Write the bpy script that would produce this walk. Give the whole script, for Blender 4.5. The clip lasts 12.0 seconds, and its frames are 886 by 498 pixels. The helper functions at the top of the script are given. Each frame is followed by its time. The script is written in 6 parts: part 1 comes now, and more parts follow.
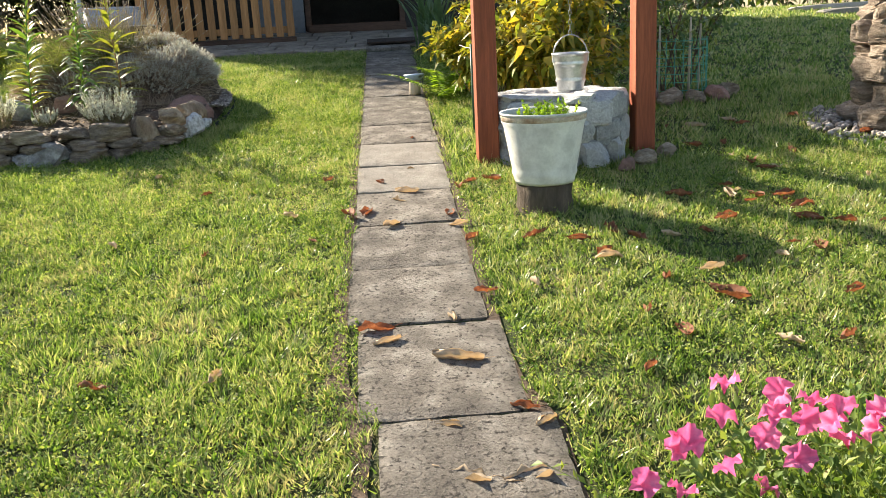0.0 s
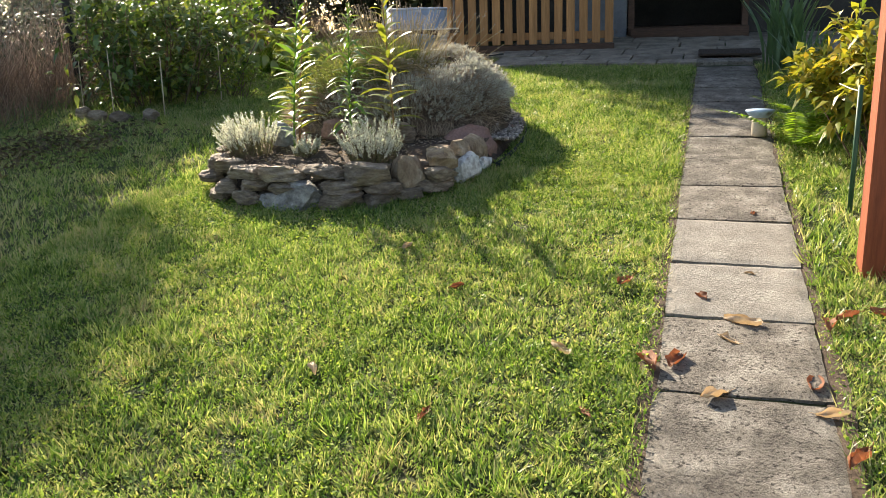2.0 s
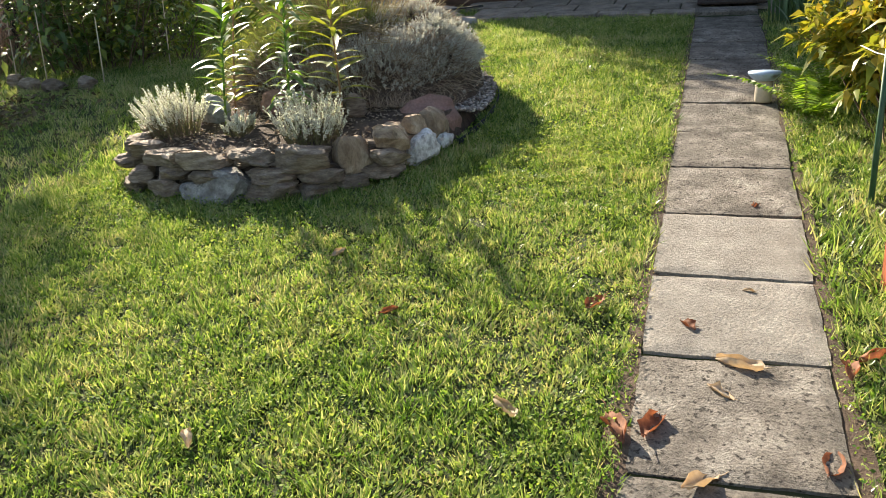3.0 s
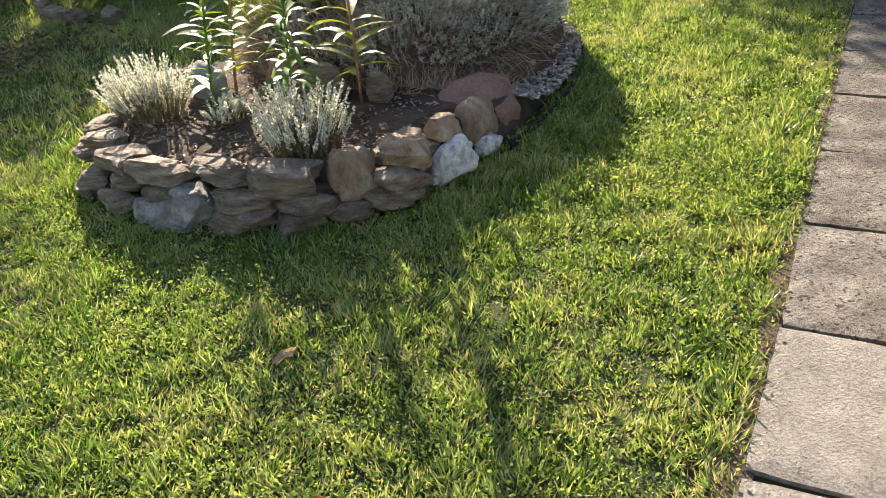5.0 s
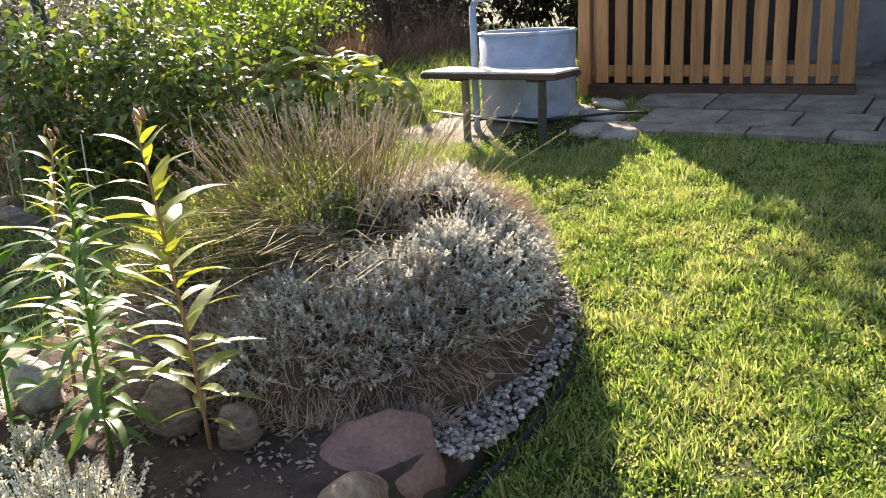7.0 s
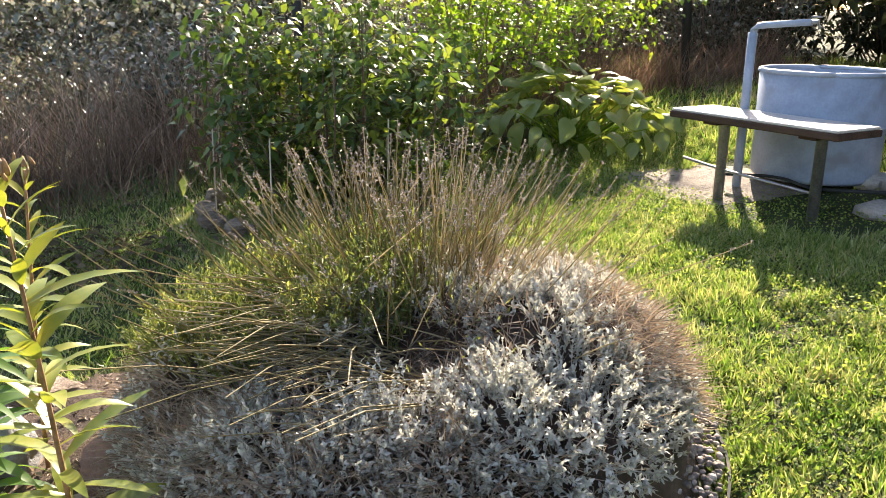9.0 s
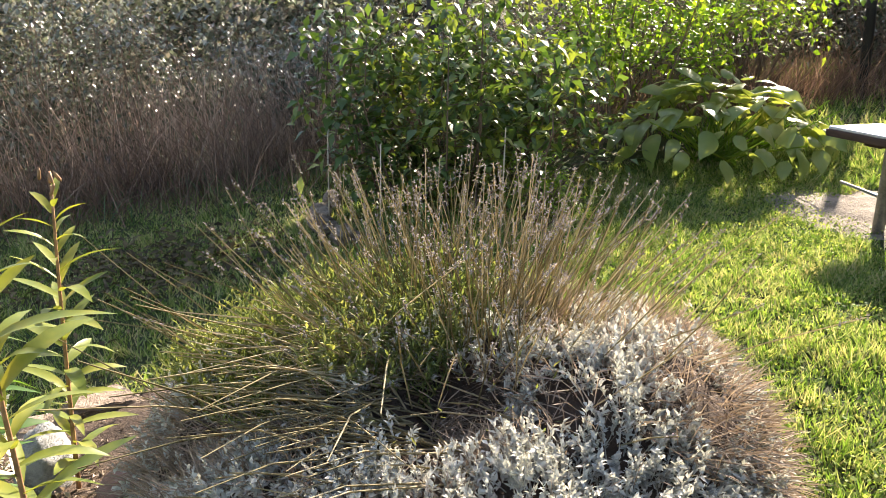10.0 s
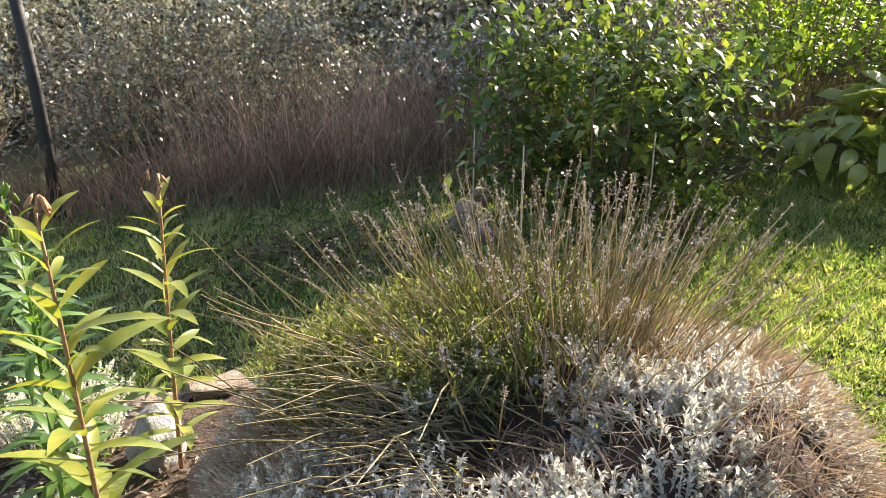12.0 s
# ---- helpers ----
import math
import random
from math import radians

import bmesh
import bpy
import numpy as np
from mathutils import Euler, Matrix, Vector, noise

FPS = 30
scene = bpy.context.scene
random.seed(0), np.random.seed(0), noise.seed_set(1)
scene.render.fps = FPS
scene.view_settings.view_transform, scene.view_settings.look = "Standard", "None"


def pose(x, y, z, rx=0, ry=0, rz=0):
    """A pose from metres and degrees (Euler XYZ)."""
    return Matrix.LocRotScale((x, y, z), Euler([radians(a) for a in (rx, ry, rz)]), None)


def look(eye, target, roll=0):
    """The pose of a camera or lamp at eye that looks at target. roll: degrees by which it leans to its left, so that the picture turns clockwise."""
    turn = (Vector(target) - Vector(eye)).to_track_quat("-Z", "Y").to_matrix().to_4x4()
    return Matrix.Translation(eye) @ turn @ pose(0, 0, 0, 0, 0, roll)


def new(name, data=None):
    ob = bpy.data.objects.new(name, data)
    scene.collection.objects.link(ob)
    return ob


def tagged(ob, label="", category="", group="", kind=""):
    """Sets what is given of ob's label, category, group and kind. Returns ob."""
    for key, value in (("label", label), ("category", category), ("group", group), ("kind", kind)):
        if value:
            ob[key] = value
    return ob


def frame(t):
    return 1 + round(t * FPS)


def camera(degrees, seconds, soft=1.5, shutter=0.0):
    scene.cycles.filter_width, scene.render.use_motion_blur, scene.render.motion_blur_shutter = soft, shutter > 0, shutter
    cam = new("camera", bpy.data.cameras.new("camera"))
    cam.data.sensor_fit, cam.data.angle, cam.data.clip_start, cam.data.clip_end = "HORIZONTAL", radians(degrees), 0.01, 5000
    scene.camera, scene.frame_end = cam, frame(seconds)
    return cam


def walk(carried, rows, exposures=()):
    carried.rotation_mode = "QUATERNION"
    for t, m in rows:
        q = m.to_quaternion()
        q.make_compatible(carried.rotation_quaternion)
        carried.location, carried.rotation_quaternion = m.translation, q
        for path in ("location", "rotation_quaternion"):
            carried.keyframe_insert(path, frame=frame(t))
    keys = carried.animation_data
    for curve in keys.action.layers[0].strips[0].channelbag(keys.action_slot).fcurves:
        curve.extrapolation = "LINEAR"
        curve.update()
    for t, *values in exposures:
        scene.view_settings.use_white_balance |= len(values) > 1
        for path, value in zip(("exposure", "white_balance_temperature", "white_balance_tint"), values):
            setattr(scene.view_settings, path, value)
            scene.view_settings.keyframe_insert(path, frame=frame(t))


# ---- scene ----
EXPOSURE = 1.7
cam = camera(55.6, 12.0, 0.85)
METRES, EYE, TILT, LEAN, TURN = 6.7, 1.256, 0.0, 0.0, 0.0
ROWS = [
    (0.0, 0.0, 0.0, 0.0, -0.76, -14.87, 2.86),
    (0.5, -0.008, 0.0495, 0.0026, 4.85, -14.67, 3.46),
    (1.0, -0.0053, 0.1075, 0.0104, 15.83, -14.62, 1.89),
    (1.5, -0.0144, 0.1623, 0.0148, 20.38, -14.9, 1.34),
    (2.0, -0.023, 0.2111, 0.0273, 20.42, -14.8, 1.82),
    (2.5, -0.0215, 0.2657, 0.0307, 20.36, -15.26, 2.19),
    (4.5, -0.0364, 0.4492, 0.0489, 24.33, -29.65, 2.31),
    (5.0, -0.0423, 0.4994, 0.0609, 29.42, -25.46, 2.75),
    (5.5, -0.0585, 0.5583, 0.0772, 29.98, -20.27, 2.62),
    (6.0, -0.0586, 0.6106, 0.0793, 29.63, -19.51, 3.63),
    (6.5, -0.0543, 0.665, 0.0931, 33.61, -18.11, 3.34),
    (7.0, -0.0661, 0.7164, 0.0961, 37.31, -16.83, 2.96),
    (9.0, -0.094, 0.8769, 0.102, 60.7, -16.17, -0.63),
    (9.5, -0.1071, 0.9016, 0.1057, 65.16, -16.34, -0.91),
    (10.0, -0.1149, 0.93, 0.1076, 72.31, -16.69, -0.9),
    (10.5, -0.1173, 0.955, 0.1144, 85.43, -17.65, -1.82),
    (11.0, -0.1199, 0.9645, 0.1157, 85.66, -17.69, -1.76),
    (11.5, -0.1193, 0.9671, 0.1153, 84.69, -17.67, -1.25),
    (12.0, -0.1169, 0.9644, 0.1154, 85.21, -17.61, -0.56),
]
walk(cam, [(t, pose(0, 0, EYE, TILT, LEAN, TURN) @ pose(METRES * x, METRES * y, METRES * z, 90 + pitch, roll, yaw)) for t, x, y, z, yaw, pitch, roll in ROWS], [(0.0, EXPOSURE, 7250, 11), (2.5, EXPOSURE, 7250, 11), (4.5, EXPOSURE - 0.05, 7150, 12), (5.6, EXPOSURE + 0.4, 7250, 19), (12.0, EXPOSURE + 0.45, 7200, 17)])

# ---- sun and sky ----
SUN_AZ = math.atan2(-0.72, 0.69)      # the sun stands ahead and to the left of the walk
SUN_EL = radians(29)
world = bpy.data.worlds.new("sky")
scene.world = world
world.use_nodes = True
wn = world.node_tree
sky = wn.nodes.new("ShaderNodeTexSky")
sky.sky_type, sky.sun_disc = "NISHITA", False
sky.sun_elevation, sky.sun_rotation = SUN_EL, SUN_AZ
wn.nodes["Background"].inputs["Strength"].default_value = 0.084
wn.links.new(sky.outputs[0], wn.nodes["Background"].inputs["Color"])
sun_data = bpy.data.lights.new("sun", "SUN")
sun_data.energy, sun_data.angle, sun_data.color = 5.0, radians(0.55), (1.0, 0.93, 0.80)
sun = new("sun", sun_data)
sun_dir = Vector((math.sin(SUN_AZ) * math.cos(SUN_EL), math.cos(SUN_AZ) * math.cos(SUN_EL), math.sin(SUN_EL)))
sun.matrix_world = look((0, 0, 20), Vector((0, 0, 20)) - sun_dir)

# ---- materials ----


def ramp_node(nt, stops):
    r = nt.nodes.new("ShaderNodeValToRGB")
    els = r.color_ramp.elements
    els[0].position, els[0].color = stops[0][0], (*stops[0][1], 1)
    els[1].position, els[1].color = stops[-1][0], (*stops[-1][1], 1)
    for p, c in stops[1:-1]:
        e = els.new(p)
        e.color = (*c, 1)
    return r


def noise_node(nt, scale, detail=5.0, rough=0.6, stretch=None):
    tc = nt.nodes.new("ShaderNodeNewGeometry")
    n = nt.nodes.new("ShaderNodeTexNoise")
    n.inputs["Scale"].default_value, n.inputs["Detail"].default_value, n.inputs["Roughness"].default_value = scale, detail, rough
    if stretch:
        mp = nt.nodes.new("ShaderNodeMapping")
        mp.inputs["Scale"].default_value = stretch
        nt.links.new(tc.outputs["Position"], mp.inputs["Vector"])
        nt.links.new(mp.outputs[0], n.inputs["Vector"])
    else:
        nt.links.new(tc.outputs["Position"], n.inputs["Vector"])
    return n


def mixed(nt, a, b, fac, mode="MIX", value=None):
    m = nt.nodes.new("ShaderNodeMix")
    m.data_type, m.blend_type = "RGBA", mode
    if fac is None:
        m.inputs[0].default_value = value
    else:
        nt.links.new(fac, m.inputs[0])
    for k, v in ((6, a), (7, b)):
        if isinstance(v, tuple):
            m.inputs[k].default_value = (*v, 1)
        else:
            nt.links.new(v, m.inputs[k])
    return m.outputs[2]


def surface(name, stops, scale=6.0, fine=60.0, rough=0.85, metal=0.0, bump=0.4, depth=0.01, stretch=None, vary=0.25, spots=None, spec=0.3, island=0.0, grain=0.8):
    """A solid surface: two scales of noise in colour, fine relief, and a shift from piece to piece."""
    m = bpy.data.materials.new(name)
    m.use_nodes = True
    nt = m.node_tree
    b = nt.nodes["Principled BSDF"]
    b.inputs["Roughness"].default_value, b.inputs["Metallic"].default_value = rough, metal
    b.inputs["Specular IOR Level"].default_value = spec
    n1, n2 = noise_node(nt, scale, 4, 0.6, stretch), noise_node(nt, fine, 6, 0.7, stretch)
    r = ramp_node(nt, stops)
    nt.links.new(n1.outputs[0], r.inputs[0])
    g = ramp_node(nt, [(0.3, (0.62, 0.62, 0.62)), (0.7, (1.25, 1.25, 1.25))])
    nt.links.new(n2.outputs[0], g.inputs[0])
    col = mixed(nt, r.outputs[0], g.outputs[0], None, "MULTIPLY", grain)
    info = nt.nodes.new("ShaderNodeObjectInfo")
    v = ramp_node(nt, [(0.0, (1 - vary, 1 - vary, 1 - vary)), (1.0, (1 + vary, 1 + vary * 0.95, 1 + vary * 0.9))])
    nt.links.new(info.outputs["Random"], v.inputs[0])
    col = mixed(nt, col, v.outputs[0], None, "MULTIPLY", 1.0)
    if island:
        geo = nt.nodes.new("ShaderNodeNewGeometry")
        iv = ramp_node(nt, [(0.0, (1 - island, 1 - island, 1 - island)), (0.5, (1, 0.97, 0.95)), (1.0, (1 + island, 1 + island, 1 + island))])
        nt.links.new(geo.outputs["Random Per Island"], iv.inputs[0])
        col = mixed(nt, col, iv.outputs[0], None, "MULTIPLY", 1.0)
    if spots:
        sn = noise_node(nt, spots[0], 3, 0.6)
        sr = ramp_node(nt, [(spots[1], (0, 0, 0)), (spots[1] + 0.1, (1, 1, 1))])
        nt.links.new(sn.outputs[0], sr.inputs[0])
        col = mixed(nt, col, spots[2], sr.outputs[0])
    nt.links.new(col, b.inputs["Base Color"])
    bp = nt.nodes.new("ShaderNodeBump")
    bp.inputs["Strength"].default_value, bp.inputs["Distance"].default_value = bump, depth
    nt.links.new(n2.outputs[0], bp.inputs["Height"])
    nt.links.new(bp.outputs[0], b.inputs["Normal"])
    return m


def leafy(name, stops, through_colour, thin=0.45, rough=0.5, patch=2.0, spec=0.35, shift=0.35):
    """Foliage: each leaf its own shade, patches over metres, and light that comes through the leaf."""
    m = bpy.data.materials.new(name)
    m.use_nodes = True
    nt = m.node_tree
    b, out = nt.nodes["Principled BSDF"], nt.nodes["Material Output"]
    b.inputs["Roughness"].default_value, b.inputs["Specular IOR Level"].default_value = rough, spec
    geo = nt.nodes.new("ShaderNodeNewGeometry")
    n = noise_node(nt, patch, 4, 0.6)
    mx = nt.nodes.new("ShaderNodeMath")
    mx.operation = "MULTIPLY_ADD"
    nt.links.new(geo.outputs["Random Per Island"], mx.inputs[0])
    mx.inputs[1].default_value = shift
    sub = nt.nodes.new("ShaderNodeMath")
    sub.operation = "SUBTRACT"
    nt.links.new(n.outputs[0], sub.inputs[0])
    sub.inputs[1].default_value = shift * 0.5
    nt.links.new(sub.outputs[0], mx.inputs[2])
    r = ramp_node(nt, stops)
    nt.links.new(mx.outputs[0], r.inputs[0])
    nt.links.new(r.outputs[0], b.inputs["Base Color"])
    tr = nt.nodes.new("ShaderNodeBsdfTranslucent")
    nt.links.new(mixed(nt, r.outputs[0], through_colour, None, "MULTIPLY", 1.0), tr.inputs[0])
    ms = nt.nodes.new("ShaderNodeMixShader")
    ms.inputs[0].default_value = thin
    nt.links.new(b.outputs[0], ms.inputs[1])
    nt.links.new(tr.outputs[0], ms.inputs[2])
    nt.links.new(ms.outputs[0], out.inputs[0])
    return m


def painted(name, colour, rough=0.5, metal=0.0, dirt=(0.12, 0.10, 0.08), amount=0.62, scale=9.0, bump=0.1):
    """Paint or metal with dirt patches."""
    d = tuple(c * 0.75 for c in colour)
    return surface(name, [(0.35, d), (0.6, colour)], scale, 80, rough, metal, bump, 0.004, None, 0.06, (scale * 0.6, amount, dirt), 0.3, 0.0, 0.25)


M = {}
M["soil"] = surface("soil", [(0.3, (0.06, 0.041, 0.031)), (0.7, (0.17, 0.12, 0.088))], 7, 45, 0.95, 0, 1.0, 0.02)
M["ground"] = surface("ground", [(0.3, (0.022, 0.034, 0.01)), (0.5, (0.042, 0.056, 0.017)), (0.72, (0.08, 0.072, 0.034))], 3, 70, 0.95, 0, 0.8, 0.02)
M["grass"] = leafy("grass", [(0.14, (0.04, 0.09, 0.016)), (0.34, (0.13, 0.22, 0.04)), (0.52, (0.25, 0.325, 0.10)), (0.68, (0.42, 0.42, 0.215)), (0.9, (0.46, 0.37, 0.24))], (1.35, 1.4, 0.75), 0.4, 0.36, 3.4, 0.55, 0.6)
M["slab"] = surface("slab", [(0.3, (0.135, 0.118, 0.102)), (0.5, (0.24, 0.215, 0.186)), (0.7, (0.41, 0.375, 0.33))], 8, 105, 0.92, 0, 1.0, 0.03, None, 0.14, (62, 0.55, (0.065, 0.057, 0.05)), 0.3, 0.0, 1.0)
M["flag"] = surface("flag", [(0.3, (0.15, 0.125, 0.10)), (0.5, (0.24, 0.205, 0.168)), (0.7, (0.36, 0.31, 0.26))], 7, 80, 0.9, 0, 1.0, 0.014, None, 0.22, (14, 0.62, (0.12, 0.125, 0.07)))
M["concrete"] = surface("concrete", [(0.3, (0.22, 0.2, 0.18)), (0.7, (0.40, 0.37, 0.33))], 3, 60, 0.9, 0, 0.7, 0.01)
M["stone"] = surface("stone", [(0.25, (0.15, 0.11, 0.085)), (0.5, (0.33, 0.26, 0.20)), (0.75, (0.56, 0.475, 0.39))], 14, 75, 0.85, 0, 1.0, 0.02, (1, 1, 4), 0.3)
M["greystone"] = surface("greystone", [(0.3, (0.17, 0.16, 0.15)), (0.5, (0.30, 0.285, 0.27)), (0.7, (0.52, 0.50, 0.47))], 16, 75, 0.85, 0, 1.0, 0.015, None, 0.15, (22, 0.64, (0.55, 0.54, 0.5)))
M["tanstone"] = surface("tanstone", [(0.3, (0.26, 0.18, 0.125)), (0.5, (0.42, 0.315, 0.22)), (0.72, (0.60, 0.49, 0.37))], 10, 70, 0.85, 0, 1.0, 0.018, (1, 3, 1), 0.12, (18, 0.66, (0.2, 0.14, 0.1)))
M["redstone"] = surface("redstone", [(0.3, (0.20, 0.115, 0.095)), (0.7, (0.36, 0.22, 0.18))], 6, 70, 0.9, 0, 1.0, 0.01)
M["quartz"] = surface("quartz", [(0.32, (0.34, 0.33, 0.32)), (0.55, (0.68, 0.69, 0.70)), (0.7, (0.86, 0.87, 0.87))], 26, 70, 0.6, 0, 1.0, 0.014, None, 0.05, (30, 0.6, (0.34, 0.33, 0.33)))
M["wellstone"] = surface("wellstone", [(0.3, (0.34, 0.35, 0.36)), (0.6, (0.52, 0.53, 0.53)), (0.8, (0.68, 0.68, 0.66))], 8, 60, 0.9, 0, 1.0, 0.02)
M["pebble"] = surface("pebble", [(0.3, (0.14, 0.12, 0.11)), (0.5, (0.3, 0.265, 0.24)), (0.7, (0.52, 0.48, 0.44))], 34, 90, 0.8, 0, 0.5, 0.004, None, 0.1, None, 0.3, 0.55)
M["redwood"] = surface("redwood", [(0.3, (0.19, 0.045, 0.02)), (0.7, (0.34, 0.09, 0.04))], 14, 90, 0.6, 0, 0.5, 0.004, (1, 1, 0.08), 0.06)
M["slatwood"] = surface("slatwood", [(0.3, (0.24, 0.115, 0.045)), (0.7, (0.42, 0.21, 0.085))], 10, 90, 0.6, 0, 0.4, 0.003, (1, 1, 0.06), 0.15)
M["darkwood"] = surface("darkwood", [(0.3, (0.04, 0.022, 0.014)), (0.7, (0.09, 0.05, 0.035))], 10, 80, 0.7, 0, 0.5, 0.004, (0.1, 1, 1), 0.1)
M["bark"] = surface("bark", [(0.3, (0.06, 0.045, 0.035)), (0.7, (0.16, 0.125, 0.095))], 14, 60, 0.95, 0, 1.0, 0.02, (1, 1, 0.25))
M["twig"] = surface("twig", [(0.3, (0.11, 0.075, 0.055)), (0.7, (0.25, 0.18, 0.13))], 14, 60, 0.9, 0, 0.4, 0.004)
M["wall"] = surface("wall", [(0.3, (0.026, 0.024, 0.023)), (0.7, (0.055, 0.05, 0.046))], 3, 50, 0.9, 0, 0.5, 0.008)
M["zinc"] = surface("zinc", [(0.3, (0.42, 0.44, 0.46)), (0.7, (0.66, 0.67, 0.68))], 22, 90, 0.38, 0.75, 0.12, 0.003, None, 0.05, (16, 0.66, (0.3, 0.3, 0.3)), 0.5, 0.0, 0.3)
M["whitetub"] = painted("whitetub", (0.74, 0.75, 0.72), 0.5, 0.0, (0.42, 0.38, 0.32), 0.66, 12)
M["rust"] = surface("rust", [(0.35, (0.30, 0.20, 0.13)), (0.65, (0.60, 0.55, 0.48))], 9, 90, 0.8)
M["blue"] = painted("blue", (0.30, 0.365, 0.48), 0.45, 0.0, (0.22, 0.24, 0.27), 0.64, 5)
M["steel"] = surface("steel", [(0.3, (0.26, 0.26, 0.27)), (0.7, (0.44, 0.44, 0.44))], 12, 90, 0.4, 0.7, 0.1, 0.003)
M["plank"] = surface("plank", [(0.3, (0.42, 0.38, 0.34)), (0.7, (0.68, 0.64, 0.6))], 8, 90, 0.35, 0, 0.3, 0.003, (0.15, 1, 1), 0.1, None, 0.5)
M["black"] = painted("black", (0.025, 0.028, 0.03), 0.85)
M["water"] = painted("water", (0.02, 0.025, 0.03), 0.12)
M["green"] = painted("green", (0.03, 0.09, 0.05), 0.5)
M["greenwire"] = painted("greenwire", (0.10, 0.42, 0.33), 0.5)
M["cord"] = painted("cord", (0.6, 0.58, 0.6), 0.7)
M["door"] = painted("door", (0.15, 0.165, 0.19), 0.6)
M["cane"] = painted("cane", (0.55, 0.47, 0.36), 0.7)
M["postdark"] = painted("postdark", (0.035, 0.033, 0.032), 0.7)
M["matting"] = surface("matting", [(0.3, (0.03, 0.022, 0.018)), (0.7, (0.07, 0.05, 0.04))], 40, 160, 0.95, 0, 1.0, 0.01)
M["roof"] = surface("roof", [(0.3, (0.10, 0.09, 0.085)), (0.7, (0.2, 0.18, 0.17))], 4, 50, 0.9)
M["lamptop"] = painted("lamptop", (0.42, 0.55, 0.72), 0.4)
M["lily"] = leafy("lily", [(0.15, (0.04, 0.11, 0.035)), (0.5, (0.10, 0.19, 0.05)), (0.85, (0.24, 0.27, 0.05))], (1.6, 1.5, 0.5), 0.42, 0.38, 3.0, 0.45, 0.3)
M["lilyyellow"] = leafy("lilyyellow", [(0.1, (0.09, 0.16, 0.04)), (0.45, (0.24, 0.275, 0.055)), (0.85, (0.48, 0.38, 0.09)), (1.0, (0.5, 0.22, 0.14))], (1.4, 1.25, 0.55), 0.42, 0.35, 11.0, 0.5, 0.65)
M["silver"] = leafy("silver", [(0.15, (0.29, 0.305, 0.27)), (0.5, (0.55, 0.555, 0.51)), (0.85, (0.83, 0.80, 0.73))], (1.1, 1.05, 0.9), 0.3, 0.7, 3.0, 0.2)
M["thatch"] = leafy("thatch", [(0.15, (0.17, 0.13, 0.10)), (0.5, (0.35, 0.28, 0.215)), (0.85, (0.52, 0.42, 0.34))], (1.1, 1.0, 0.8), 0.2, 0.7, 3.0, 0.2, 0.5)
M["feather"] = leafy("feather", [(0.15, (0.07, 0.105, 0.04)), (0.5, (0.17, 0.205, 0.07)), (0.85, (0.37, 0.36, 0.13))], (1.35, 1.35, 0.7), 0.36, 0.6, 3.0, 0.2)
M["lavstem"] = leafy("lavstem", [(0.15, (0.13, 0.115, 0.055)), (0.5, (0.32, 0.275, 0.155)), (0.85, (0.58, 0.51, 0.36))], (1.2, 1.1, 0.8), 0.35, 0.7, 3.0, 0.2, 0.5)
M["lavhead"] = leafy("lavhead", [(0.15, (0.13, 0.12, 0.12)), (0.5, (0.26, 0.24, 0.225)), (0.85, (0.42, 0.39, 0.36))], (1.1, 1.0, 1.0), 0.25, 0.7, 3.0, 0.2, 0.5)
M["heather"] = leafy("heather", [(0.15, (0.36, 0.38, 0.27)), (0.45, (0.70, 0.70, 0.62)), (0.85, (0.85, 0.84, 0.78))], (1.1, 1.1, 0.9), 0.3, 0.7, 6.0, 0.2, 0.4)
M["hedge"] = leafy("hedge", [(0.15, (0.035, 0.045, 0.028)), (0.5, (0.12, 0.14, 0.095)), (0.75, (0.28, 0.28, 0.22)), (0.95, (0.34, 0.26, 0.20))], (1.2, 1.2, 1.0), 0.27, 0.24, 1.5, 0.9, 0.7)
M["shrub"] = leafy("shrub", [(0.15, (0.04, 0.085, 0.025)), (0.5, (0.095, 0.16, 0.045)), (0.85, (0.25, 0.29, 0.06))], (1.5, 1.45, 0.6), 0.34, 0.33, 1.5, 0.55, 0.6)
M["yellowbush"] = leafy("yellowbush", [(0.15, (0.09, 0.16, 0.03)), (0.5, (0.27, 0.29, 0.05)), (0.78, (0.48, 0.37, 0.07)), (1.0, (0.52, 0.2, 0.06))], (1.4, 1.2, 0.5), 0.45, 0.4, 2.5, 0.4, 0.5)
M["drygrass"] = leafy("drygrass", [(0.15, (0.10, 0.068, 0.052)), (0.5, (0.22, 0.15, 0.115)), (0.85, (0.40, 0.29, 0.22))], (1.1, 0.95, 0.8), 0.3, 0.8, 1.5, 0.2, 0.5)
M["palegrass"] = leafy("palegrass", [(0.15, (0.20, 0.14, 0.115)), (0.5, (0.38, 0.29, 0.24)), (0.85, (0.58, 0.47, 0.39))], (1.2, 1.05, 0.9), 0.4, 0.7, 2.0, 0.2, 0.6)
M["hosta"] = leafy("hosta", [(0.15, (0.10, 0.16, 0.05)), (0.5, (0.22, 0.28, 0.09)), (0.85, (0.45, 0.42, 0.16))], (1.5, 1.4, 0.6), 0.4, 0.3, 2.5, 0.6, 0.4)
M["strap"] = leafy("strap", [(0.15, (0.05, 0.10, 0.05)), (0.5, (0.11, 0.18, 0.09)), (0.9, (0.25, 0.26, 0.14))], (1.3, 1.4, 0.7), 0.35, 0.4, 2.5, 0.4)
